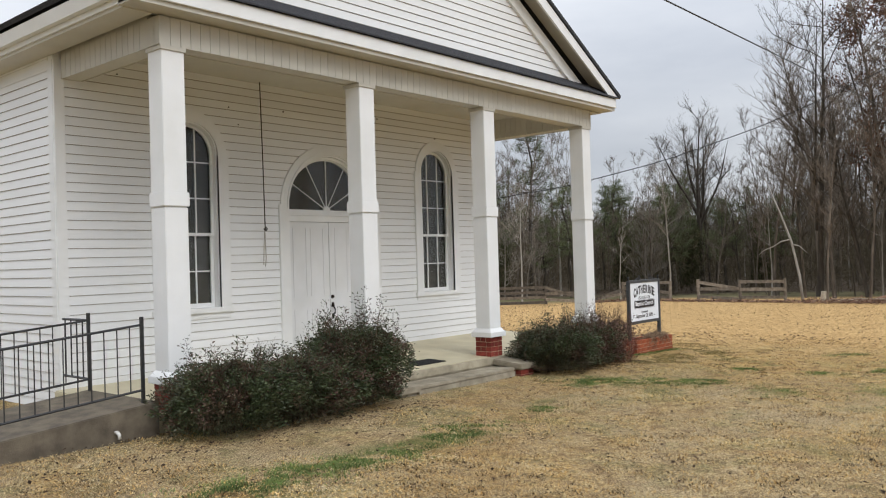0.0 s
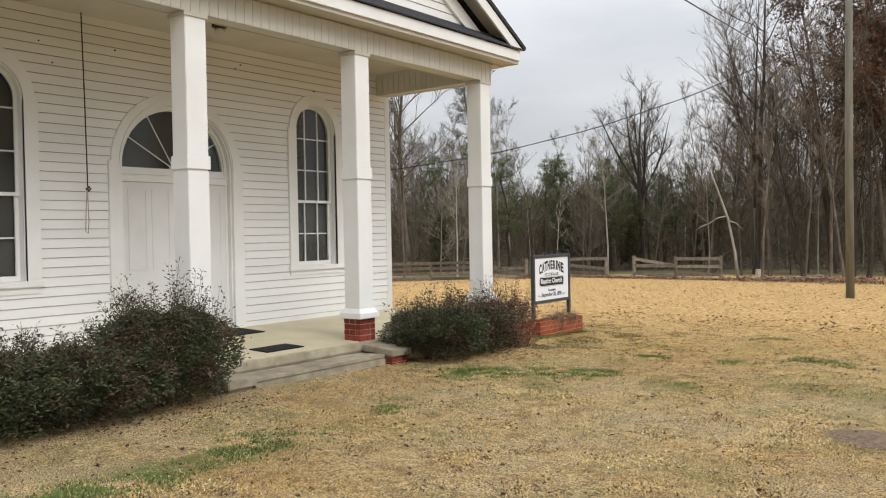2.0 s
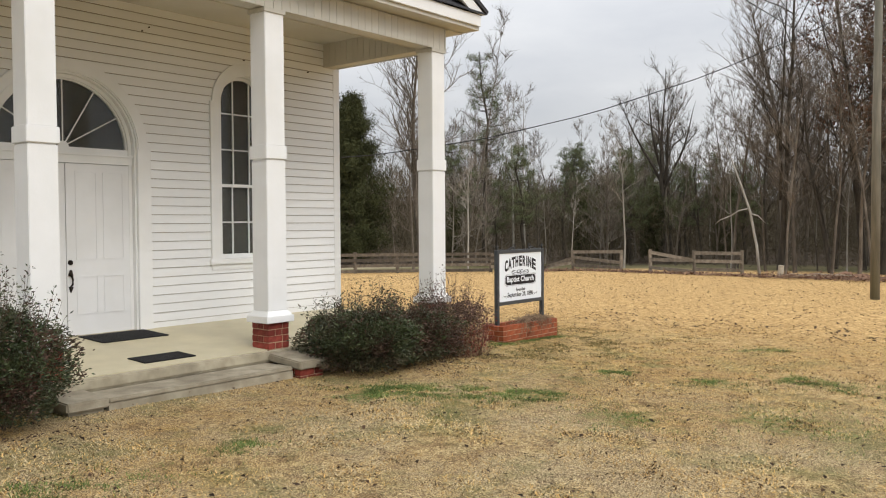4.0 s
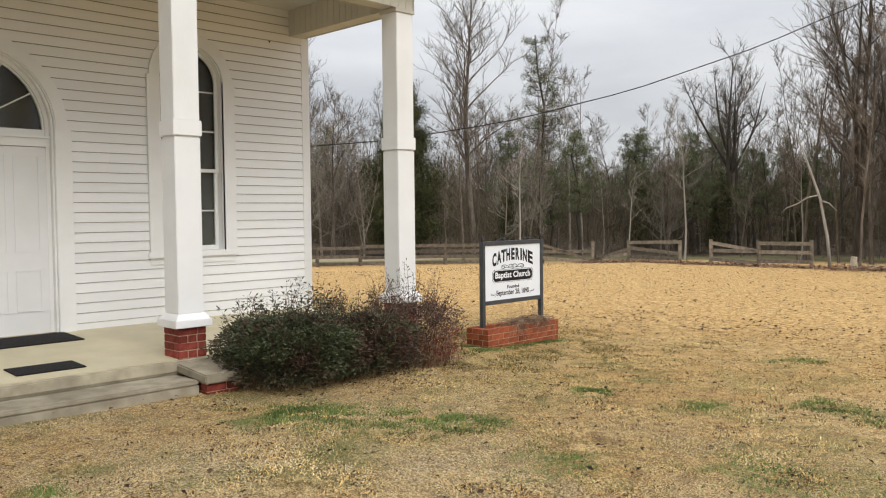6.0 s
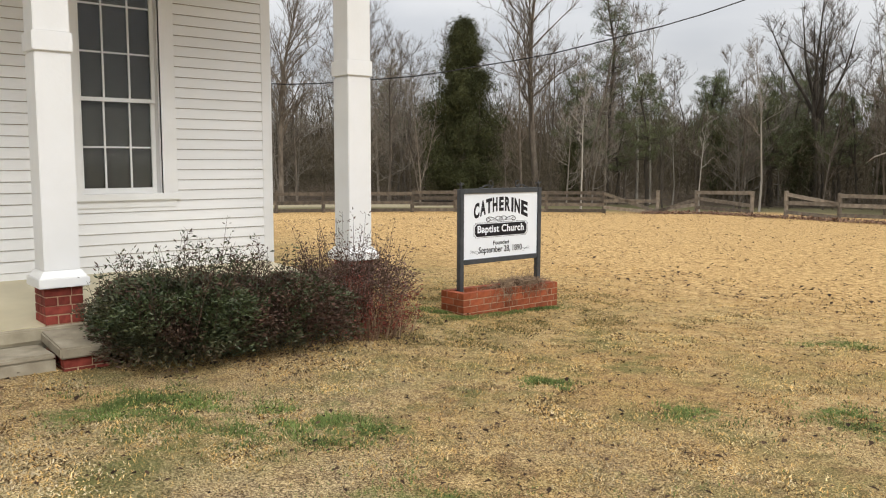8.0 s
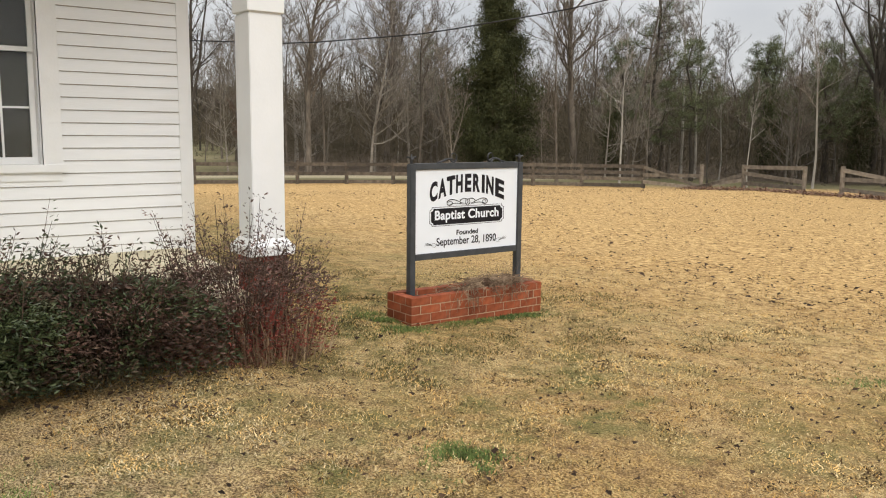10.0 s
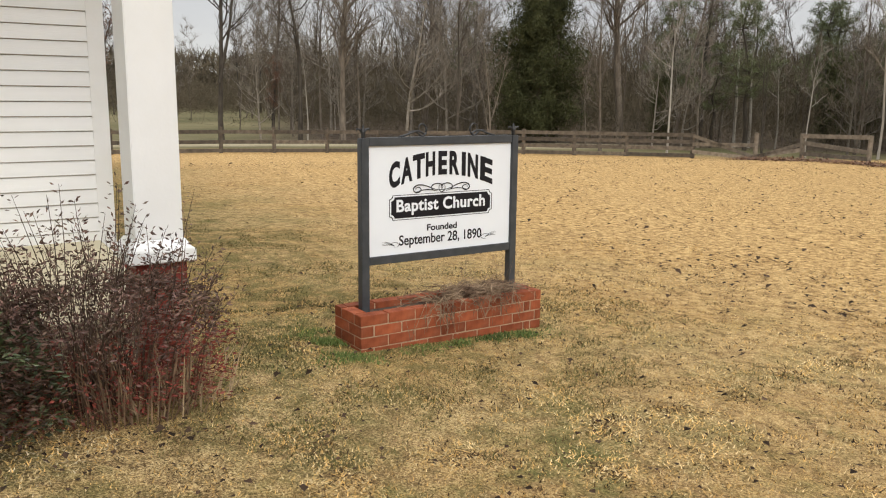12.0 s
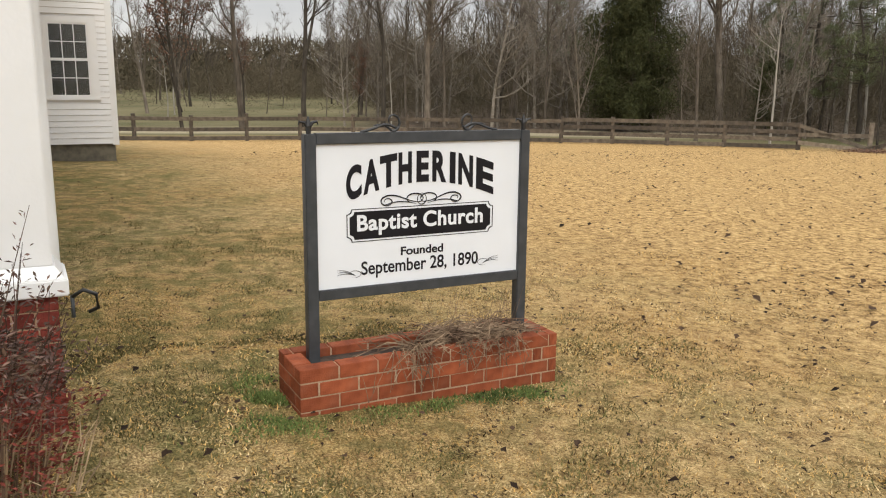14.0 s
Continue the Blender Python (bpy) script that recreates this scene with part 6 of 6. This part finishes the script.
tagged(new("deep_thicket", raw_mesh("deep_thicket", v, f, BRUSH)), "brown thicket deep in the winter woods", "woods", kind="stuff")

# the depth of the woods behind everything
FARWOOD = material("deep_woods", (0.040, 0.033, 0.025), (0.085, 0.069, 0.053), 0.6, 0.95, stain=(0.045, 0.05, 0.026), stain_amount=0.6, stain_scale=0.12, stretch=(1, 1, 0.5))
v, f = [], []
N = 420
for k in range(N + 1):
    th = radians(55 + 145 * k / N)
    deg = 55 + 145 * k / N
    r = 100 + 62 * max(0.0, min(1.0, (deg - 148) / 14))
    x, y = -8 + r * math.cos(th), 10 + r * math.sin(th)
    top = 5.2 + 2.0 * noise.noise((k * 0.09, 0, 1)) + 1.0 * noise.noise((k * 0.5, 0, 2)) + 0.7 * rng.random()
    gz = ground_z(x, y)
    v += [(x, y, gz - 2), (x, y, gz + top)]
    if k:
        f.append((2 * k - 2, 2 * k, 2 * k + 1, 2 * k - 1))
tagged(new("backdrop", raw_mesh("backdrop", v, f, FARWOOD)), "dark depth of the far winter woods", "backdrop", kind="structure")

# ---- debris at the broken fence ----
rng = random.Random(9)
for k, (x, y, ln, a) in enumerate([(-11.6, 42.6, 2.2, 8), (-10.9, 42.9, 2.6, 12), (-11.2, 42.3, 1.8, -4), (-10.2, 42.5, 1.6, 20)]):
    ob = part("loose_plank", Geo().box(-ln / 2, -0.06, 0, ln / 2, 0.06, 0.045), PALEWOOD, None, bevel=0.004)
    ob.matrix_basis = pose(x, y, ground_z(x, y) + 0.03 + 0.05 * k, 0, 2, a)
    tagged(ob, "loose pale fence plank lying by the dirt heap", "plank", "loose planks")
heap = Geo()
for j in range(9):
    for i in range(25):
        u, w = i / 24 * 2 - 1, j / 8 * 2 - 1
        hh = 0.34 * max(0, 1 - u * u) * max(0, 1 - w * w) * (0.75 + 0.9 * noise.noise((u * 4, w * 3, 6)))
        heap.v.append((u * 2.6, w * 0.8, max(-0.05, hh) - 0.03))
heap.f = [(j * 25 + i, j * 25 + i + 1, (j + 1) * 25 + i + 1, (j + 1) * 25 + i) for j in range(8) for i in range(24)]
ob = part("dirt_heap", raw_mesh("dirt_heap", heap.v, heap.f, material("red_brown_dirt", (0.11, 0.058, 0.034), (0.22, 0.125, 0.075), 5, 0.95, bump=0.7, bump_scale=20)), None)
ob.matrix_basis = pose(-9.6, 43.2, ground_z(-9.6, 43.2), 0, 0, 6)
tagged(ob, "low heap of red-brown dug soil by the fence", "dirt heap", kind="stuff")
stump = part("stump", Geo().tube([(0, 0, -0.1), (0.0, 0, 0.25), (0.03, 0, 0.55)], [0.16, 0.13, 0.12], 9), PALEWOOD)
stump.location = (-12.35, 42.3, ground_z(-12.35, 42.3))
tagged(stump, "short pale sawn stump at the lawn's edge", "stump")
v, f = [], []
for _ in range(8500):
    x = rng.uniform(-26, -4)
    y = 42.2 + rng.gauss(0, 0.55) - (0.9 if x > -13 else 0) * rng.random()
    d = Vector((rng.gauss(0, 1), rng.gauss(0, 1), rng.gauss(0, 0.5))).normalized() * rng.uniform(0.05, 0.17)
    s = d.cross(Vector((0, 0, 1))).normalized() * rng.uniform(0.02, 0.05)
    q = Vector((x, y, ground_z(x, y) + 0.02 + abs(rng.gauss(0, 0.05 if x < -13 else 0.12))))
    i = len(v)
    v += [tuple(q - s), tuple(q + s), tuple(q + d)]
    f.append((i, i + 1, i + 2))
tagged(new("leaf_litter", raw_mesh("leaf_litter", v, f, LITTER)), "rusty leaf litter and dug soil along the fence", "leaf litter", kind="stuff")

# ---- lawn cover ----
WEEDS = [(-5.22, 5.30, 0.16, 0.75), (-5.22, 6.15, 0.16, 0.45), (-5.20, 3.75, 0.16, 0.6), (-5.2, 4.6, 0.14, 0.6), (-5.90, 10.15, 0.28, 0.26), (-6.05, 10.1, 0.22, 0.25), (-4.84, 10.86, 0.18, 0.18), (-5.3, 10.45, 0.3, 0.2), (-7.38, 14.9, 0.06, 0.5), (-7.75, 14.08, 0.18, 0.06)]
WEED_SPOTS = [(-3.78, 12.94, 0.13), (-3.15, 13.72, 0.17), (-4.84, 12.65, 0.10), (-4.36, 16.2, 0.20), (-2.72, 13.55, 0.26), (-2.4, 11.2, 0.45), (-3.65, 10.45, 0.28), (-5.36, 7.84, 0.12)]
BLADE = material("dry_grass_blade", (0.40, 0.232, 0.072), (0.75, 0.490, 0.182), 0.9, 0.9, island=0.32, spec=0.1)
BLADE_PALE = material("bleached_grass_blade", (0.47, 0.352, 0.170), (0.78, 0.61, 0.33), 0.9, 0.9, island=0.28, spec=0.1)
WEED = material("winter_weed_blade", (0.066, 0.095, 0.025), (0.17, 0.220, 0.062), 1.5, 0.8, island=0.4, spec=0.2)


def blades(n, place, h, w, seed, name, mat, label, lay=1.5):
    rng = random.Random(seed)
    v, f = [], []
    for _ in range(n):
        x, y = place(rng)
        if x < -7.64 and 4.4 < y < 13.15:
            continue
        z = ground_z(x, y) + 0.025 * noise.noise((x * 0.7, y * 0.7, 0)) + 0.012 * noise.noise((x * 2.1, y * 2.1, 5)) - 0.004
        d = Vector((rng.gauss(0, lay), rng.gauss(0, lay), rng.uniform(0.25, 1.0))).normalized() * h * rng.uniform(0.5, 1.4)
        s = Vector((d.y + rng.uniform(-.01, .01), -d.x + rng.uniform(-.01, .01), 0)).normalized() * w * rng.uniform(0.6, 1.3)
        q = Vector((x, y, z))
        i = len(v)
        v += [tuple(q - s), tuple(q + s), tuple(q + d)]
        f.append((i, i + 1, i + 2))
    tagged(new(name, raw_mesh(name, v, f, mat)), label, "grass", kind="stuff")


def lawn_near(rng):
    # denser where the walk passes close
    while True:
        x = rng.uniform(-10.5, 0.3)
        y = rng.uniform(2.5, 20.0)
        near = min(math.hypot(x + 2.2, y - 7), math.hypot(x + 4.6, y - 11.5), math.hypot(x + 5.6, y - 14.5))
        if rng.random() < 1.0 / (1 + (near / 4.0) ** 2):
            return x, y


blades(220000, lawn_near, 0.026, 0.0038, 41, "dry_grass", BLADE, "short dry tan grass blades on the lawn")
blades(130000, lawn_near, 0.024, 0.0042, 42, "bleached_grass", BLADE_PALE, "short bleached grass blades on the lawn")


def lawn_south(rng):
    while True:
        x, y = lawn_near(rng)
        if y < 12.5 and noise.noise((x * 0.8, y * 0.8, 12)) + rng.uniform(-0.35, 0.35) > -0.08 + max(0, y - 10) * 0.15:
            return x, y


blades(85000, lawn_south, 0.024, 0.0040, 48, "grey_straw_grass", material("grey_straw_blade", (0.33, 0.258, 0.145), (0.64, 0.535, 0.34), 0.9, 0.9, island=0.35, spec=0.1), "greyish bleached grass on the road side of the lawn")


def thatch_place(rng):
    # in tufts and bare clumps
    while True:
        x, y = lawn_near(rng)
        if noise.noise((x * 3.2, y * 3.2, 6)) + 0.6 * noise.noise((x * 9, y * 9, 2)) + rng.uniform(-0.2, 0.2) > 0.12:
            return x, y


blades(110000, thatch_place, 0.026, 0.0060, 45, "brown_thatch", material("brown_thatch_blade", (0.042, 0.026, 0.012), (0.12, 0.074, 0.034), 0.9, 0.9, island=0.5, spec=0.1), "dark brown thatch between the grass blades", 2.0)


def lawn_mid(rng):
    while True:
        x, y = rng.uniform(-24, 6), rng.uniform(12, 40)
        if rng.random() < 9.0 / y and noise.noise((x * 1.6, y * 1.6, 3)) + 0.7 * noise.noise((x * 5, y * 5, 7)) + rng.uniform(-0.3, 0.3) > 0.1:
            return x, y


blades(24000, lawn_mid, 0.030, 0.0075, 46, "bent_thatch", material("bent_thatch_blade", (0.085, 0.052, 0.022), (0.19, 0.120, 0.052), 0.9, 0.9, island=0.5, spec=0.1), "bent brown thatch showing through the dry lawn", 1.2)


def weed_place(rng):
    if rng.random() < 0.75:
        cx, cy, rx, ry = rng.choice(WEEDS)
    else:
        cx, cy, rx = rng.choice(WEED_SPOTS)
        ry = rx
    while True:
        x, y = cx + rng.gauss(0, rx * 1.15), cy + rng.gauss(0, ry * 1.1)
        if noise.noise((x * 4.5, y * 4.5, 8)) + rng.uniform(-0.35, 0.35) > 0.08:
            return x, y


blades(48000, weed_place, 0.028, 0.0048, 43, "green_weeds", WEED, "patches of green winter weeds in the dry lawn", 0.8)


def turf_place(rng):
    while True:
        x, y = rng.choice((rng.uniform(-14, -6.4), rng.uniform(-9.5, -5.7))), rng.choice((rng.uniform(12.6, 17), rng.uniform(12.6, 15.8)))
        if noise.noise((x * 1.3, y * 1.3, 2)) + 0.5 * noise.noise((x * 4, y * 4, 1)) > 0.0:
            return x, y


blades(52000, turf_place, 0.026, 0.0042, 44, "green_turf", material("olive_turf_blade", (0.072, 0.066, 0.022), (0.18, 0.152, 0.056), 1.5, 0.85, island=0.45, spec=0.15), "thin green turf showing through dry grass near the sign", 0.9)

# fallen leaves
rng = random.Random(15)
v, f = [], []
for k in range(11000):
    if k < 4200:
        x, y = rng.uniform(-9, 1), rng.uniform(3, 20)
    elif k >= 10400:
        # drifted against the shrubs
        x, y = -6.75 + abs(rng.gauss(0, 0.28)), rng.choice((rng.uniform(2.5, 7.4), rng.uniform(2.5, 7.4), rng.uniform(10.3, 12.9)))
    else:
        x, y = rng.uniform(-26, 4), rng.uniform(12, 40)
    if x < -7.6 and y < 13.2:
        continue
    q = Vector((x, y, ground_z(x, y) + 0.028 + 0.02 * rng.random()))
    a, ln = rng.uniform(0, 6.283), rng.uniform(0.009, 0.020) * rng.choice((0.8, 1.0, 1.0, 1.4)) * (1.7 if y > 18 else 1)
    d = Vector((math.cos(a), math.sin(a), rng.uniform(-0.2, 0.5))) * ln
    s = Vector((-math.sin(a), math.cos(a), rng.uniform(-0.3, 0.3))) * ln * 0.75
    up = Vector((0, 0, ln * rng.uniform(0.1, 0.5)))
    i = len(v)
    v += [tuple(q - d), tuple(q + s + up), tuple(q + d), tuple(q - s + up * 0.7), tuple(q)]
    f += [(i, i + 1, i + 4), (i + 1, i + 2, i + 4), (i + 2, i + 3, i + 4), (i + 3, i, i + 4)]
tagged(new("fallen_leaves", raw_mesh("fallen_leaves", v, f, DEADLEAF)), "curled dark brown leaves scattered over the lawn", "fallen leaves", kind="stuff")
patch = Geo()
patch.v = [(0, 0, 0.03)] + [(0.42 * math.cos(a) * (1 + 0.25 * noise.noise((math.cos(a) * 2, math.sin(a) * 2, 4))), 0.30 * math.sin(a), 0.0) for a in [2 * math.pi * k / 28 for k in range(28)]]
patch.f = [(0, 1 + k, 1 + (k + 1) % 28) for k in range(28)]
cover = part("bare_earth_patch", patch, material("bare_brown_earth", (0.09, 0.058, 0.036), (0.20, 0.135, 0.08), 25, 0.95, bump=0.6, bump_scale=60))
cover.location = (-1.45, 9.05, ground_z(-1.45, 9.05) + 0.012)
tagged(cover, "small mound of bare dark earth in the lawn", "earth patch", kind="stuff")

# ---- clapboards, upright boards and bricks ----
# darker tone that paints the shadow line under each clapboard lap
LAP_SHADOW = material("painted_lap_shadow", (0.36, 0.32, 0.265), (0.44, 0.40, 0.335), 8, 0.95)
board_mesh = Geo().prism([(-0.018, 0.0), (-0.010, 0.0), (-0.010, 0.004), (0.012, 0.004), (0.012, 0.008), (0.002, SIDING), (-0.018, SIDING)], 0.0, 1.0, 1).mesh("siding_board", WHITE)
board_mesh.materials.append(LAP_SHADOW)
# slot faces under the lip take the painted shadow tone
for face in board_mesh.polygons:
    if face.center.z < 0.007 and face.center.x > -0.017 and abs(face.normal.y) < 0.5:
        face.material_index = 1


def siding(name, parent, x, y0, y1, z, turn=0):
    ob = new("siding_board", board_mesh)
    ob.parent = parent
    if turn:
        ob.matrix_basis = pose(x, y0, z, 0, 0, turn) @ Matrix.Diagonal((1, y1, 1, 1))
    else:
        ob.matrix_basis = Matrix.Translation((x, y0, z)) @ Matrix.Diagonal((1, y1 - y0, 1, 1))
    return ob


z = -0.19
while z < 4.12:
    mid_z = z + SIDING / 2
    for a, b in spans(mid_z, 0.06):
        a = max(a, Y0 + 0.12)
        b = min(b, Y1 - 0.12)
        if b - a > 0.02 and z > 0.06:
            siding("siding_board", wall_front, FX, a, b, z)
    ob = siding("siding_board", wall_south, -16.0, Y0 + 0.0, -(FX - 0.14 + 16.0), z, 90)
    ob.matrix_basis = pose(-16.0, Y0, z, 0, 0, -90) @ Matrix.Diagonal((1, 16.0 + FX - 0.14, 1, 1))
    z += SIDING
part("base_board", Geo().box(FX - 0.01, Y0 + 0.12, 0.05, FX + 0.012, YC - 1.06, 0.155), TRIM, church)
part("base_board", Geo().box(FX - 0.01, YC + 1.06, 0.05, FX + 0.012, Y1 - 0.12, 0.155), TRIM, church)
gable_back = [o for o in church.children if o.name.startswith("gable_backing")][0]
z = 4.47
while z < 6.75:
    half = (RIDGE_Z - 0.12 - z) / SLOPE - 0.35
    if half > 0.1:
        siding("siding_board", gable_back, -7.755, YC - half, YC + half, z)
    z += SIDING
z = -0.06
while z < 3.5:
    if z + SIDING < WG[2] - 0.08 or z > WG[3] + 0.13:
        siding("siding_board", wing_wall, WX - 0.001, 13.22, WY - 0.11, z)
    else:
        siding("siding_board", wing_wall, WX - 0.001, WG[1] + 0.18, WY - 0.11, z)
        siding("siding_board", wing_wall, WX - 0.001, 13.22, WG[0] - 0.16, z)
    z += SIDING

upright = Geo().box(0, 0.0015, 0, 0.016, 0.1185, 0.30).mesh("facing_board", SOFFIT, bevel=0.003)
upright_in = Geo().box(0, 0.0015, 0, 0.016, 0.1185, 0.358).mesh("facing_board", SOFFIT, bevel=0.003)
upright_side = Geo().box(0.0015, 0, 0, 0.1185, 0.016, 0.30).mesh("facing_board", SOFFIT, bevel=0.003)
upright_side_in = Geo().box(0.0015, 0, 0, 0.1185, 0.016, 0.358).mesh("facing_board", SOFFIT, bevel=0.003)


def facing(mesh, x, y, parent):
    ob = new("facing_board", mesh)
    ob.parent = parent
    ob.location = (x, y, BEAM_B)


for k in range(71):
    facing(upright, BX1 - 0.016, 4.585 + 0.1201 * k, porch_beam)
    if 2 <= k <= 68:
        facing(upright_in, BX0, 4.585 + 0.1201 * k, porch_beam)
for k in range(16):
    x = FX + 0.05 + 0.1215 * k
    for beam, y_out, y_in in ((beam_s, 4.571, 4.813), (beam_n, 13.113, 12.871)):
        facing(upright_side, x, y_out, beam)
        facing(upright_side_in, x, y_in, beam)
for beam, y in ((beam_s, 4.571), (beam_n, 13.113)):
    for k in range(3):
        facing(upright_side, BX0 + 0.0 + 0.085 * k - 0.02, y, beam)

brick_mesh = Geo().box(0, 0, 0, 0.2, 0.092, 0.0675).mesh("brick", BRICK, bevel=0.0025)
brick_mesh_dark = Geo().box(0, 0, 0, 0.2, 0.092, 0.066).mesh("brick", BRICK_DARK, bevel=0.004)


def brick_ring(x0, x1, y0, y1, z_top, courses, parent, mesh, seed):
    """Courses of bricks round a rectangle, with the bond staggered."""
    rng = random.Random(seed)
    for c in range(courses):
        z = z_top - 0.0675 - c * 0.0745
        runs = []
        if c % 2 == 0:
            runs += [((x0, y1, -90), y1 - y0), ((x1, y0, 90), y1 - y0)]
            runs += [((x0 + 0.102, y0, 0), x1 - x0 - 0.204), ((x1 - 0.102, y1, 180), x1 - x0 - 0.204)]
        else:
            runs += [((x0, y1 - 0.102, -90), y1 - y0 - 0.204), ((x1, y0 + 0.102, 90), y1 - y0 - 0.204)]
            runs += [((x0, y0, 0), x1 - x0), ((x1, y1, 180), x1 - x0)]
        for (x, y, turn), length in runs:
            at = 0.0
            while at < length - 0.015:
                ln = min(0.2, length - at)
                if length - at - ln < 0.035:
                    ln = length - at
                ob = new("brick", mesh)
                ob.parent = parent
                ob.matrix_basis = pose(x, y, z + rng.uniform(-0.0015, 0.0015), 0, 0, turn) @ Matrix.Translation((at, rng.uniform(-0.002, 0.001), 0)) @ Matrix.Diagonal((ln / 0.2, 1, 1, 1))
                at += ln + 0.0075


brick_ring(PX0, PX1, PY0, PY1, PZ1, 5, planter, brick_mesh, 1)
for k, c in enumerate(columns):
    base = [o for o in c.children if o.name.startswith("brick_base")][0]
    brick_ring(-0.145, 0.145, -0.145, 0.145, 0.298, 10 if k in (0, 3) else 5, base, brick_mesh_dark, 10 + k)
for o in [o for o in scene.objects if o.name.startswith("brick_pier")]:
    brick_ring(-7.648, -7.155, 9.955, 10.28, -0.156, 4, o, brick_mesh_dark, 30)
